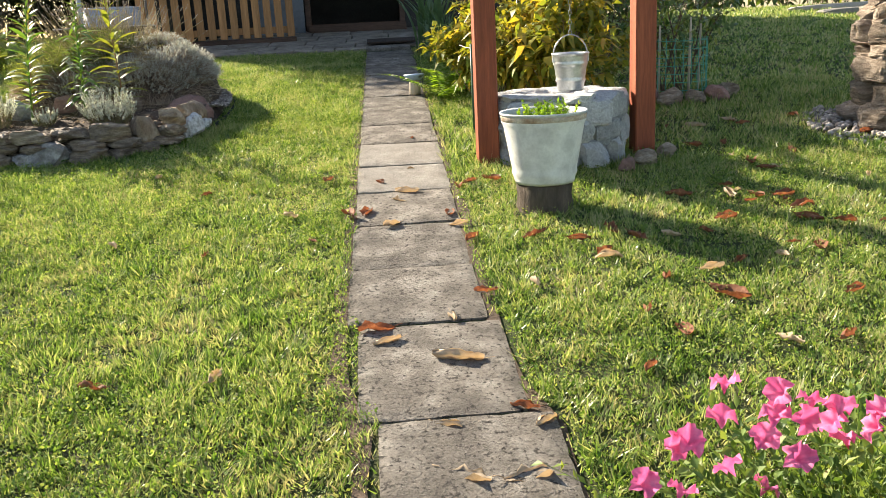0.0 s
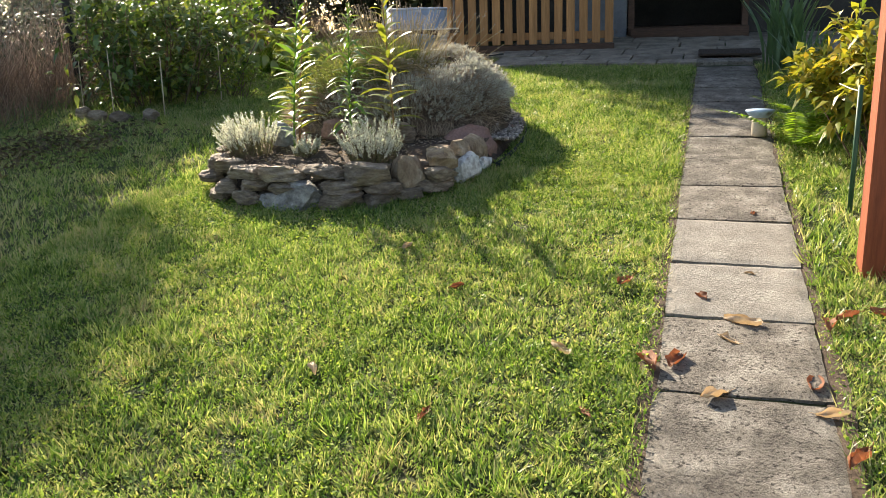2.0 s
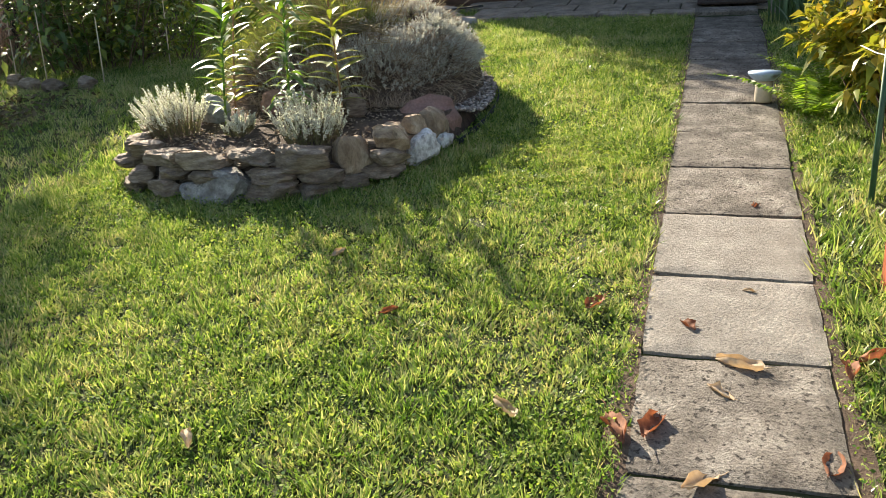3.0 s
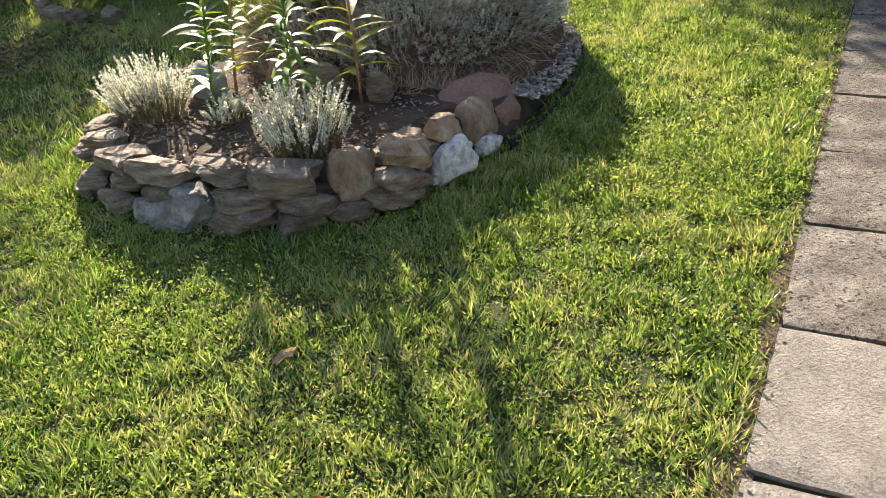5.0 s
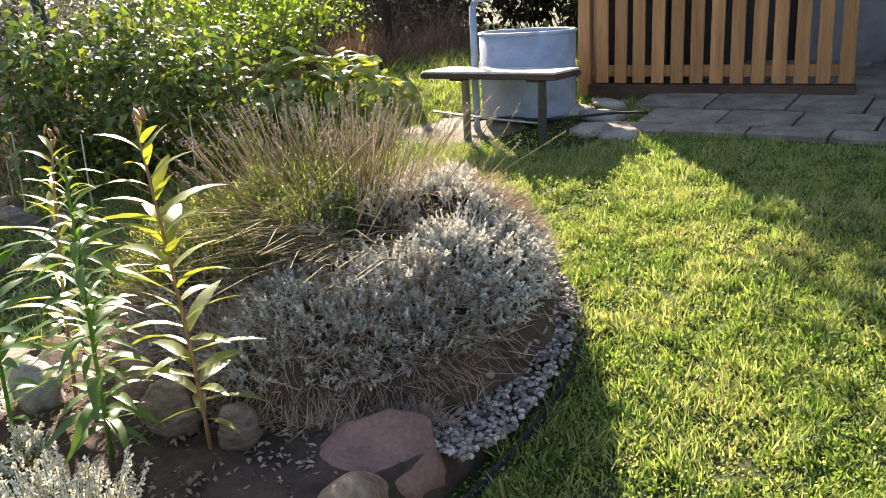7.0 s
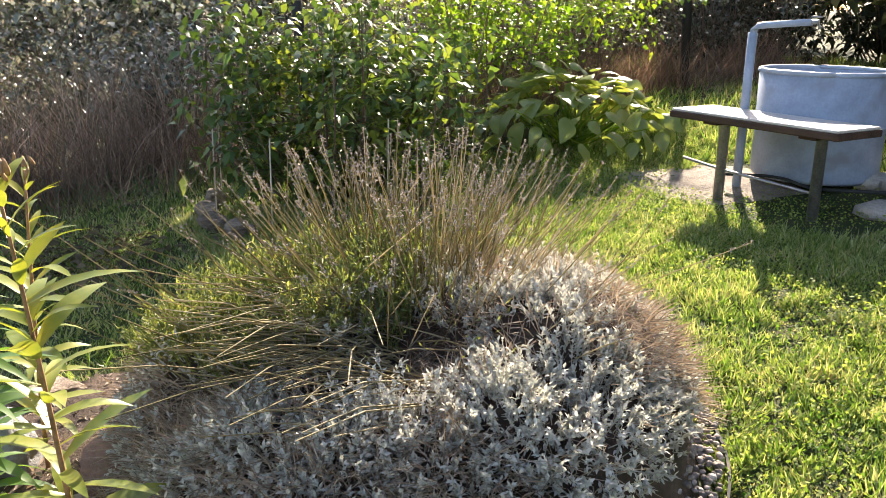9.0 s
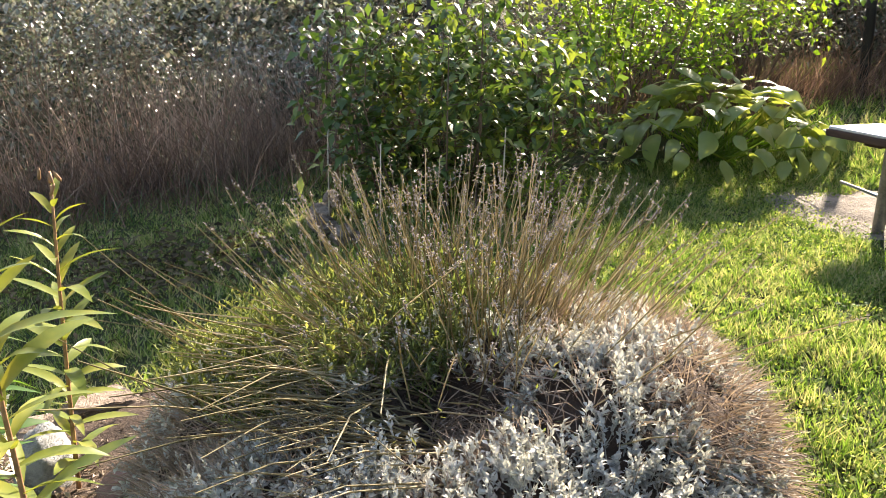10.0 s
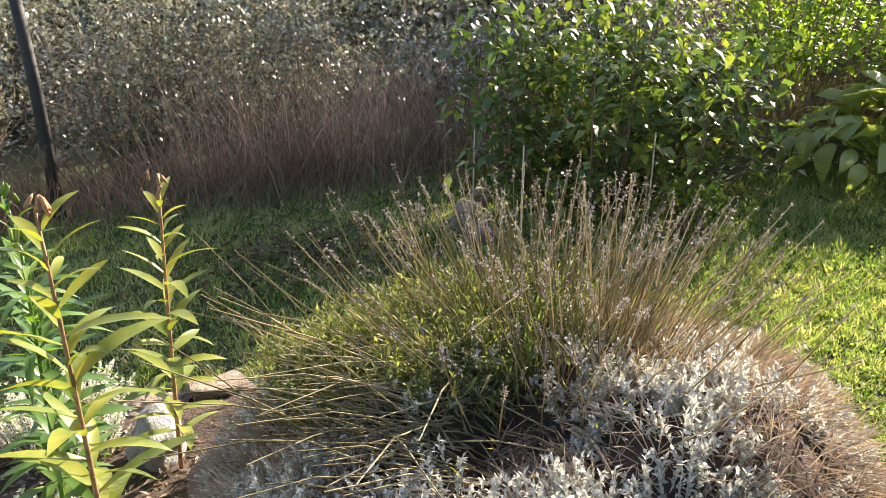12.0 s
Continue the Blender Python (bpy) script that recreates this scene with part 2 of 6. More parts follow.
M["fern"] = leafy("fern", [(0.15, (0.07, 0.15, 0.02)), (0.5, (0.17, 0.28, 0.04)), (0.9, (0.35, 0.40, 0.08))], (1.5, 1.5, 0.5), 0.45, 0.5, 2.5, 0.3)
M["petunia"] = leafy("petunia", [(0.1, (0.58, 0.08, 0.24)), (0.45, (0.80, 0.21, 0.40)), (0.9, (0.90, 0.50, 0.64))], (1.2, 0.8, 1.0), 0.35, 0.7, 38.0, 0.15, 0.5)
# leaves behind the tank: the deep shade there is put into this dark colour
M["shadeleaf"] = leafy("shadeleaf", [(0.15, (0.015, 0.022, 0.012)), (0.5, (0.035, 0.045, 0.022)), (0.85, (0.075, 0.075, 0.04))], (1.1, 1.1, 0.7), 0.15, 0.7, 2.0, 0.15, 0.5)
M["litter"] = leafy("litter", [(0.15, (0.05, 0.04, 0.025)), (0.5, (0.11, 0.09, 0.05)), (0.85, (0.2, 0.16, 0.09))], (1.1, 1.0, 0.7), 0.2, 0.8, 5.0, 0.15, 0.6)
M["petleaf"] = leafy("petleaf", [(0.15, (0.05, 0.10, 0.025)), (0.5, (0.13, 0.20, 0.05)), (0.85, (0.26, 0.30, 0.09))], (1.4, 1.4, 0.6), 0.35, 0.5, 5.0, 0.3, 0.5)
M["deadleaf"] = leafy("deadleaf", [(0.1, (0.10, 0.045, 0.03)), (0.45, (0.24, 0.105, 0.06)), (0.7, (0.42, 0.22, 0.12)), (0.92, (0.58, 0.45, 0.30))], (1.3, 0.9, 0.6), 0.3, 0.7, 55.0, 0.2, 0.5)
M["paleleaf"] = leafy("paleleaf", [(0.1, (0.34, 0.25, 0.16)), (0.5, (0.50, 0.40, 0.29)), (0.9, (0.66, 0.57, 0.45))], (1.2, 1.0, 0.7), 0.25, 0.7, 40.0, 0.2, 0.6)

# ---- builders ----


def gz(x, y):
    """The height of the sloping garden."""
    yy = y if y < 9.3 else 9.3 + 3.0 * math.tanh((y - 9.3) / 3.0)
    yy = yy if yy > -4 else -4 + 4 * math.tanh((yy + 4) / 4)
    xx = 8 * math.tanh(x / 8)
    return 0.1115 * yy - 0.0085 * xx - 0.042 - 0.07 * math.exp(-((x + 3.9) / 1.1) ** 2 - ((y - 9.5) / 0.9) ** 2)


def part(name, bm, material, parent, label="", smooth=False):
    """Links a bmesh as one mesh object under a thing or part; with no parent, as a thing."""
    me = bpy.data.meshes.new(name)
    bm.to_mesh(me)
    bm.free()
    me.materials.append(material)
    if smooth:
        me.shade_smooth()
    ob = new(name, me)
    ob.parent = parent
    if label:
        tagged(ob, label)
    return ob


def cloud(name, verts, faces, material, parent=None, label="", smooth=False):
    """One mesh from arrays: verts (n, 3), faces (m, 3) or (m, 4)."""
    verts, faces = np.asarray(verts, np.float32), np.asarray(faces, np.int32)
    me = bpy.data.meshes.new(name)
    n, k = faces.shape
    me.vertices.add(len(verts))
    me.vertices.foreach_set("co", verts.ravel())
    me.loops.add(n * k)
    me.loops.foreach_set("vertex_index", faces.ravel())
    me.polygons.add(n)
    me.polygons.foreach_set("loop_start", np.arange(0, n * k, k, dtype=np.int32))
    me.update(calc_edges=True)
    me.materials.append(material)
    if smooth:
        me.shade_smooth()
    ob = new(name, me)
    ob.parent = parent
    if label:
        tagged(ob, label)
    return ob


def thing(name, x, y, z=None, rz=0.0):
    ob = new(name)
    ob.empty_display_size = 0.1
    ob.matrix_world = pose(x, y, gz(x, y) if z is None else z, 0, 0, rz)
    return ob


def box(bm, size, at, rz=0.0, bevel=0.0):
    r = bmesh.ops.create_cube(bm, size=1.0, matrix=pose(*at, 0, 0, rz) @ Matrix.Diagonal((*size, 1)))
    if bevel:
        es = list({e for v in r["verts"] for e in v.link_edges})
        bmesh.ops.bevel(bm, geom=es, offset=bevel, segments=1, affect="EDGES")


def lathe(bm, profile, seg=32, at=(0, 0, 0)):
    """A turned shape from (radius, height) pairs."""
    rings = []
    for r, z in profile:
        rings.append([bm.verts.new((at[0] + r * math.cos(2 * math.pi * i / seg), at[1] + r * math.sin(2 * math.pi * i / seg), at[2] + z)) for i in range(seg)])
    for a, b in zip(rings, rings[1:]):
        for i in range(seg):
            j = (i + 1) % seg
            bm.faces.new((a[i], a[j], b[j], b[i]))
    return rings


def tube(bm, pts, r0, r1=None, seg=8):
    """A round bar along points, from radius r0 to r1."""
    r1 = r0 if r1 is None else r1
    pts = [Vector(p) for p in pts]
    rings = []
    for i, p in enumerate(pts):
        d = (pts[min(i + 1, len(pts) - 1)] - pts[max(i - 1, 0)]).normalized()
        a = d.orthogonal().normalized()
        b = d.cross(a)
        r = r0 + (r1 - r0) * i / max(1, len(pts) - 1)
        rings.append([bm.verts.new(p + a * r * math.cos(2 * math.pi * k / seg) + b * r * math.sin(2 * math.pi * k / seg)) for k in range(seg)])
    for a, b in zip(rings, rings[1:]):
        for k in range(seg):
            j = (k + 1) % seg
            bm.faces.new((a[k], a[j], b[j], b[k]))
    bm.faces.new(rings[0][::-1])
    bm.faces.new(rings[-1])


def rock_bm(seed, size, rough=0.25, sub=3, flat=0.0):
    """A weathered stone: a cut-up ball with worn corners and ledges."""
    bm = bmesh.new()
    bmesh.ops.create_icosphere(bm, subdivisions=sub, radius=0.5)
    off = Vector((seed * 3.7, seed * 1.3, seed * 7.1))
    cr = random.Random(int(seed * 100) + 5)
    cuts = [(Vector((cr.gauss(0, 1), cr.gauss(0, 1), cr.gauss(0, 0.8))).normalized(), cr.uniform(0.36, 0.5)) for _ in range(11)]
    for v in bm.verts:
        p = v.co.copy()
        c = Vector([math.copysign(abs(q * 2) ** 0.55, q) * 0.5 for q in p])   # squarer than a ball
        p = p.lerp(c, 0.75)
        for nrm, d in cuts:
            over = p.dot(nrm) - d
            if over > 0:
                p -= nrm * over * 0.92
        n1, n2, n3 = noise.noise(p * 2.2 + off), noise.noise(p * 6 + off), noise.noise(p * 15 + off)
        p *= 1 + rough * 0.8 * n1 + rough * 0.3 * n2 + rough * 0.14 * n3
        if flat:
            k = 1 + flat * 0.10 * math.sin(p.z * 17 + 4 * n1) * min(1, abs(p.z) * 6)
            p.x, p.y = p.x * k, p.y * k
        if flat:
            p.z += flat * 0.06 * math.sin(p.z * 26 + 3 * noise.noise(p * 3 + off))
        v.co = Vector((p.x * size[0], p.y * size[1], p.z * size[2]))
    return bm


rng = np.random.default_rng(7)


def unit(v):
    return v / np.maximum(np.linalg.norm(v, axis=1, keepdims=True), 1e-9)


def leaves(pos, way, length, width, fold=0.25, droop=0.0, up=None):
    """Folded leaves: six corners and four triangles each. Arrays of places and directions."""
    n = len(pos)
    way = unit(np.asarray(way, float))
    up = np.tile((0.0, 0.0, 1.0), (n, 1)) if up is None else up
    up = up + rng.normal(0, 0.35, (n, 3))
    side = unit(np.cross(way, up))
    nor = unit(np.cross(side, way))
    L = np.broadcast_to(np.asarray(length, float), (n,))[:, None]
    W = np.broadcast_to(np.asarray(width, float), (n,))[:, None] * 0.5
    mid = pos + way * L * 0.45 + nor * (droop * L * 0.25)
    tip = pos + way * L - np.array((0, 0, 1.0)) * (droop * L)
    a = pos + way * L * 0.42 + side * W + nor * W * fold * 2
    b = pos + way * L * 0.42 - side * W + nor * W * fold * 2
    V = np.stack([pos, a, tip, b, mid], 1).reshape(-1, 3)
    o = np.arange(n)[:, None] * 5
    Fc = np.concatenate([o + np.array(t) for t in ((0, 1, 4), (4, 1, 2), (0, 4, 3), (4, 2, 3))], 0)
    return V, Fc


def blades(pos, way, length, width):
    """Thin bent blades or stalks: five corners, three triangles."""
    n = len(pos)
    way = unit(np.asarray(way, float))
    side = unit(np.cross(way, rng.normal(0, 1, (n, 3))))
    L = np.broadcast_to(np.asarray(length, float), (n,))[:, None]
    W = np.broadcast_to(np.asarray(width, float), (n,))[:, None] * 0.5
    out = way.copy()
    out[:, 2] *= 0.6
    k = pos + way * L * 0.55
    tip = k + unit(out) * L * 0.45
    V = np.stack([pos - side * W, pos + side * W, k - side * W * 0.8, k + side * W * 0.8, tip], 1).reshape(-1, 3)
    o = np.arange(n)[:, None] * 5
    Fc = np.concatenate([o + np.array(t) for t in ((0, 1, 3), (0, 3, 2), (2, 3, 4))], 0)
    return V, Fc


def sticks(p0, p1, r0, r1):
    """Three-sided straight twigs between arrays of points."""
    n = len(p0)
    d = unit(p1 - p0)
    a = unit(np.cross(d, np.tile((0.31, 0.77, 0.55), (n, 1))))
    b = np.cross(d, a)
    r0 = np.broadcast_to(np.asarray(r0, float), (n,))[:, None]
    r1 = np.broadcast_to(np.asarray(r1, float), (n,))[:, None]
    vs = []
    for base, r in ((p0, r0), (p1, r1)):
        for k in range(3):
            w = 2 * math.pi * k / 3
            vs.append(base + (a * math.cos(w) + b * math.sin(w)) * r)
    V = np.stack(vs, 1).reshape(-1, 3)
    o = np.arange(n)[:, None] * 6
    Fc = np.concatenate([o + np.array(t) for t in ((0, 1, 4), (0, 4, 3), (1, 2, 5), (1, 5, 4), (2, 0, 3), (2, 3, 5))], 0)
    return V, Fc


def joined(*pairs):
    vs, fs, o = [], [], 0
    for v, f in pairs:
        vs.append(v), fs.append(f + o)
        o += len(v)
    return np.concatenate(vs), np.concatenate(fs)


def gzs(x, y):
    yy = np.where(y < 9.3, y, 9.3 + 3.0 * np.tanh((y - 9.3) / 3.0))
    yy = np.where(yy > -4, yy, -4 + 4 * np.tanh((yy + 4) / 4))
    return 0.1115 * yy - 0.0085 * 8 * np.tanh(x / 8) - 0.042 - 0.07 * np.exp(-((x + 3.9) / 1.1) ** 2 - ((y - 9.5) / 0.9) ** 2)

# ---- ground, lawn and path ----


def path_left(y):
    return -0.409 - 0.0555 * (y - 3.8) + (0.11 if y < 2.2 else 0.045 if y < 2.8 else 0.0)


def spaced(lo, hi, near0, near1, fine, coarse):
    a = list(np.arange(near0, near1 + 1e-6, fine))
    step, v = coarse, near0 - coarse
    left = []
    while v > lo:
        left.append(v)
        step *= 1.5
        v -= step
    step, v = coarse, near1 + coarse
    right = []
    while v < hi:
        right.append(v)
        step *= 1.5
        v += step
    return np.array(left[::-1] + a + right)


gx, gy = spaced(-900, 900, -14, 9, 0.25, 0.6), spaced(-900, 900, -3, 16, 0.25, 0.6)
GX, GY = np.meshgrid(gx, gy)
GZ = gzs(GX, GY) - 0.012
idx = np.arange(GX.size).reshape(GX.shape)
quads = np.stack([idx[:-1, :-1], idx[:-1, 1:], idx[1:, 1:], idx[1:, :-1]], -1).reshape(-1, 4)
ground = cloud("ground", np.stack([GX, GY, GZ], -1).reshape(-1, 3), quads, M["ground"], smooth=True)
tagged(ground, "sloping garden ground of soil and short green turf", "ground", kind="structure")


def bed_radius(a):
    """Outline of the raised rock bed round (-2.42, 6.35), by angle."""
    c, s = math.cos(a), math.sin(a)
    return 1 / ((abs(c) / (0.84 if c > 0 else 0.98)) ** 2.3 + (abs(s) / (1.14 if s < 0 else 1.28)) ** 2.3) ** (1 / 2.3)


BED = (-2.42, 6.33)


def in_bed(x, y, grow=0.0):
    dx, dy = x - BED[0], y - BED[1]
    r = np.hypot(dx, dy)
    c, s = dx / np.maximum(r, 1e-6), dy / np.maximum(r, 1e-6)
    rr = 1 / ((np.abs(c) / np.where(c > 0, 0.84, 0.98)) ** 2.3 + (np.abs(s) / np.where(s < 0, 1.14, 1.28)) ** 2.3) ** (1 / 2.3)
    return r < rr + grow


def on_path(x, y, grow=0.0):
    xl = -0.409 - 0.0555 * (y - 3.8) + np.where(y < 2.2, 0.11, np.where(y < 2.8, 0.045, 0.0))
    return (x > xl - grow) & (x < xl + 0.5 + grow) & (y < 9.9)


def lawn_blades(n, x0, x1, y0, y1, h, w, seed):
    r = np.random.default_rng(seed)
    x, y = r.uniform(x0, x1, n), r.uniform(y0, y1, n)
    keep = ~in_bed(x, y, -0.02) & ~on_path(x, y, -0.004) & ~(on_path(x, y, 0.03) & (r.random(n) < 0.75)) & ~((y > 9.55) & (x > -2.75) & (x < 0.6)) & (np.hypot(x - 2.95, y - 5.25) > 0.5) & (np.hypot((x - 0.72) / 1.1, y - 4.95) > 0.3)
    keep &= ~((np.abs(y - 9.55) < 0.4) & (np.abs(x + 3.55) < 0.72))
    x, y = x[keep], y[keep]
    n = len(x)
    tuft = np.array([0.45 * noise.noise((a * 2.3, b * 2.3, 3.0)) + 0.8 * noise.noise((a * 9.0, b * 9.0, 5.0)) + 0.75 * noise.noise((a * 23.0, b * 23.0, 8.0)) for a, b in zip(x, y)])
    hh = h * r.uniform(0.4, 1.4, n) * np.clip(1 + 1.35 * tuft, 0.12, 2.1)
    comb = np.array([(noise.noise((a * 13.0, b * 13.0, 15.0)), noise.noise((a * 13.0, b * 13.0, 25.0))) for a, b in zip(x, y)])
    lean = r.normal(0, 0.55, (n, 2)) + 1.5 * comb
    way = np.stack([lean[:, 0], lean[:, 1], np.ones(n)], 1)
    side = unit(np.stack([r.normal(0, 1, n), r.normal(0, 1, n), np.zeros(n)], 1)) * (w * r.uniform(0.6, 1.4, n))[:, None]
    p = np.stack([x, y, gzs(x, y) - 0.012], 1)
    tip = p + unit(way) * hh[:, None]
    V = np.stack([p - side * 0.5, p + side * 0.5, tip], 1).reshape(-1, 3)
    return V, np.arange(3 * n).reshape(-1, 3)


lawn = cloud("lawn_grass", *joined(
    lawn_blades(360000, -3.4, -0.15, 1.0, 6.4, 0.028, 0.0062, 1),
    lawn_blades(130000, -0.1, 2.6, 1.2, 4.7, 0.029, 0.0064, 2),
    lawn_blades(150000, -2.0, 0.3, 5.6, 9.7, 0.032, 0.0078, 3),
    lawn_blades(50000, -0.15, 3.2, 4.6, 7.0, 0.04, 0.008, 4),
    lawn_blades(190000, -5.4, -1.9, 6.8, 10.6, 0.037, 0.0066, 5),
    lawn_blades(130000, -6.6, -3.0, 1.5, 8.0, 0.038, 0.007, 6),
    lawn_blades(140000, 1.2, 9.0, 6.0, 16.0, 0.034, 0.02, 7),
    lawn_blades(40000, -9.0, -3.4, 9.5, 15.0, 0.06, 0.016, 8),
    lawn_blades(90000, -6.6, 3.0, -3.5, 1.4, 0.036, 0.011, 9),
    lawn_blades(90000, 2.4, 9.0, -3.5, 6.2, 0.036, 0.013, 10)), M["grass"])
tagged(lawn, "short bright green lawn grass with yellowish patches", "grass", kind="stuff")



def clover(n, x0, x1, y0, y1, size, seed):
    """Small round leaflets lying in the turf, in patches."""
    r = np.random.default_rng(seed)
    x, y = r.uniform(x0, x1, n), r.uniform(y0, y1, n)
    pat = np.array([noise.noise((a * 1.7, b * 1.7, 9.0)) for a, b in zip(x, y)])
    keep = ~in_bed(x, y, -0.02) & ~on_path(x, y, 0.0) & (pat + r.normal(0, 0.25, n) > -0.12) & ~((y > 9.55) & (x > -2.75) & (x < 0.6))
    x, y = x[keep], y[keep]
    n = len(x)
    p = np.stack([x, y, gzs(x, y) + r.uniform(0.004, 0.028, n)], 1)
    d = unit(r.normal(0, 1, (n, 3)) * (1, 1, 0.6))
    sd = unit(np.cross(d, (0, 0, 1.0) + r.normal(0, 0.7, (n, 3))))
    s = (size * r.uniform(0.5, 1.2, n))[:, None]
    V = np.stack([p - d * s * 0.5, p + sd * s * 0.38, p + d * s * 0.5, p - sd * s * 0.38], 1).reshape(-1, 3)
    return V, np.arange(4 * n).reshape(-1, 4)


M["clover"] = leafy("clover", [(0.15, (0.05, 0.12, 0.022)), (0.45, (0.16, 0.25, 0.05)), (0.8, (0.33, 0.38, 0.12))], (1.45, 1.4, 0.7), 0.38, 0.7, 2.5, 0.15, 0.75)
leafmat = cloud("lawn_clover", *joined(clover(110000, -3.2, -0.2, 1.2, 6.2, 0.012, 11), clover(54000, 0.0, 2.6, 1.3, 5.0, 0.012, 12), clover(50000, -2.0, 0.2, 5.8, 9.5, 0.0135, 13), clover(40000, -5.0, -2.0, 7.0, 10.0, 0.015, 14)), M["clover"])
tagged(leafmat, "small round clover leaves spread through the lawn", "clover", kind="stuff")

path = thing("pavement_path", -0.2, 4.5)
tagged(path, "straight garden path of square grey concrete slabs", "path", kind="structure")


def slab_mesh(name, w, l, h, seed, mat, n=14):
    """A cast slab with a slightly uneven face and chipped, irregular edges."""
    bm = bmesh.new()
    off = seed * 5.3
    top = []
    for j in range(n + 1):
        row = []
        for i in range(n + 1):
            u, v = i / n - 0.5, j / n - 0.5
            edge = max(abs(u), abs(v)) > 0.499
            chip = 0.002 + 0.009 * max(0.0, noise.noise((u * 9 + off, v * 9, 1.0))) if edge else 0.0
            corner = 0.003 if abs(u) > 0.499 and abs(v) > 0.499 else 0.0
            x = u * w - math.copysign(chip + corner, u) * (abs(u) > 0.499)
            y = v * l - math.copysign(chip + corner, v) * (abs(v) > 0.499)
            z = 0.0025 * noise.noise((u * 7, v * 7, off)) - (0.006 if edge else 0.0)
            row.append(bm.verts.new((x, y, z)))
        top.append(row)
    for j in range(n):
        for i in range(n):
            bm.faces.new((top[j][i], top[j][i + 1], top[j + 1][i + 1], top[j + 1][i]))
    rim = top[0] + [r_[n] for r_ in top[1:]] + top[n][-2::-1] + [r_[0] for r_ in top[-2:0:-1]]
    low = [bm.verts.new((v.co.x, v.co.y, -h)) for v in rim]
    for k in range(len(rim)):
        j = (k + 1) % len(rim)
        bm.faces.new((rim[j], rim[k], low[k], low[j]))
    me = bpy.data.meshes.new(name)
    bm.to_mesh(me)
    bm.free()
    me.materials.append(mat)
    return me


M["slabpale"] = surface("slabpale", [(0.3, (0.25, 0.226, 0.198)), (0.7, (0.41, 0.38, 0.335))], 8, 110, 0.9, 0, 1.0, 0.016, None, 0.06, (95, 0.62, (0.13, 0.115, 0.10)), 0.3, 0.0, 1.0)
slab_meshes = [slab_mesh("slab", 0.497, 0.513, 0.06, s, M["slab"]) for s in range(5)]
pale_mesh = slab_mesh("slab", 0.497, 0.50, 0.06, 9, M["slabpale"])
for s in (-1, 1):
    bm = bmesh.new()
    prev = None
    for k in range(41):
        y = -0.4 + 0.25 * k
        c = -0.409 - 0.0555 * (y - 3.8) + 0.25 + s * 0.265 + (0.08 if y < 2.2 else 0.0)
        wv = 0.012 * math.sin(k * 1.9) + 0.03
        row = [bm.verts.new((c - wv, y, gz(c, y) - 0.006)), bm.verts.new((c + wv, y, gz(c, y) - 0.006))]
        if prev:
            bm.faces.new((prev[0], prev[1], row[1], row[0]))
        prev = row
    es = part("trim_soil_joint", bm, M["soil"], None)
    tagged(es, "narrow bare soil joint beside the path slabs", "soil", kind="structure")
JOINTS = [-0.42, 0.10, 0.62, 1.13, 1.63, 2.155, 2.757, 3.27, 3.80, 4.31, 4.80, 5.32, 5.85, 6.37, 6.90, 7.42, 7.95, 8.48, 9.0, 9.5]
slope_turn = Matrix.Rotation(math.atan(0.1115), 4, "X")
rs = random.Random(3)
for i, (a, b) in enumerate(zip(JOINTS, JOINTS[1:])):
    y = (a + b) / 2
    x = path_left(y) + 0.25
    me = pale_mesh if i in (9, 10) else slab_meshes[i % 5]
    ob = new("slab", me)
    ob.matrix_world = Matrix.Translation((x, y, gz(x, y) + 0.004 + rs.uniform(-0.005, 0.005))) @ pose(0, 0, 0, 0, rs.uniform(-0.6, 0.6), 3.2 + rs.uniform(-1.2, 1.2)) @ slope_turn @ Matrix.Diagonal((1, (b - a - 0.007) / (0.50 if i in (9, 10) else 0.513), 1, 1))
    ob.parent = path
    ob.matrix_parent_inverse = path.matrix_world.inverted()

# ---- terrace before the house ----
terrace = thing("pavement_terrace", -1.2, 9.9)
tagged(terrace, "terrace of rectangular grey paving stones in house shade", "terrace", kind="structure")
rs = random.Random(5)
flag_meshes = [slab_mesh("paving_stone", 1.0, 1.0, 0.07, 20 + s, M["flag"]) for s in range(4)]


def lay(me, x, y, w, l, z=None, turn=0.0, parent=None):
    ob = new("paving_stone", me)
    ob.matrix_world = Matrix.Translation((x, y, (gz(x, y) + 0.02) if z is None else z)) @ pose(0, 0, 0, 0, 0, turn) @ slope_turn @ Matrix.Diagonal((w, l, 1, 1))
    ob.parent = parent
    ob.matrix_parent_inverse = parent.matrix_world.inverted()
    return ob


for row, (y0, l) in enumerate(((9.70, 0.19), (9.98, 0.34), (10.40, 0.44), (10.88, 0.46), (11.36, 0.44), (11.82, 0.44))):
    x = -2.95 + 0.21 * (row % 2)
    while x < 1.0:
        w = rs.uniform(0.42, 0.5)
        cx = x + w / 2
        if not (-0.80 < cx < -0.15 and row == 0):
            lay(rs.choice(flag_meshes), cx, y0 + 0.045 * (cx + 1.5), w - 0.014, l - 0.012, gz(cx, y0) + 0.02 + rs.uniform(-0.004, 0.004), 2.5 + rs.uniform(-0.8, 0.8), terrace)
        x += w
for i in range(2):
    lay(slab_meshes[i], -0.50 + i * 0.0, 9.72 + i * 0.001, 1.0, 0.45, gz(-0.5, 9.72) + 0.024 - i * 0.05, 3, terrace)

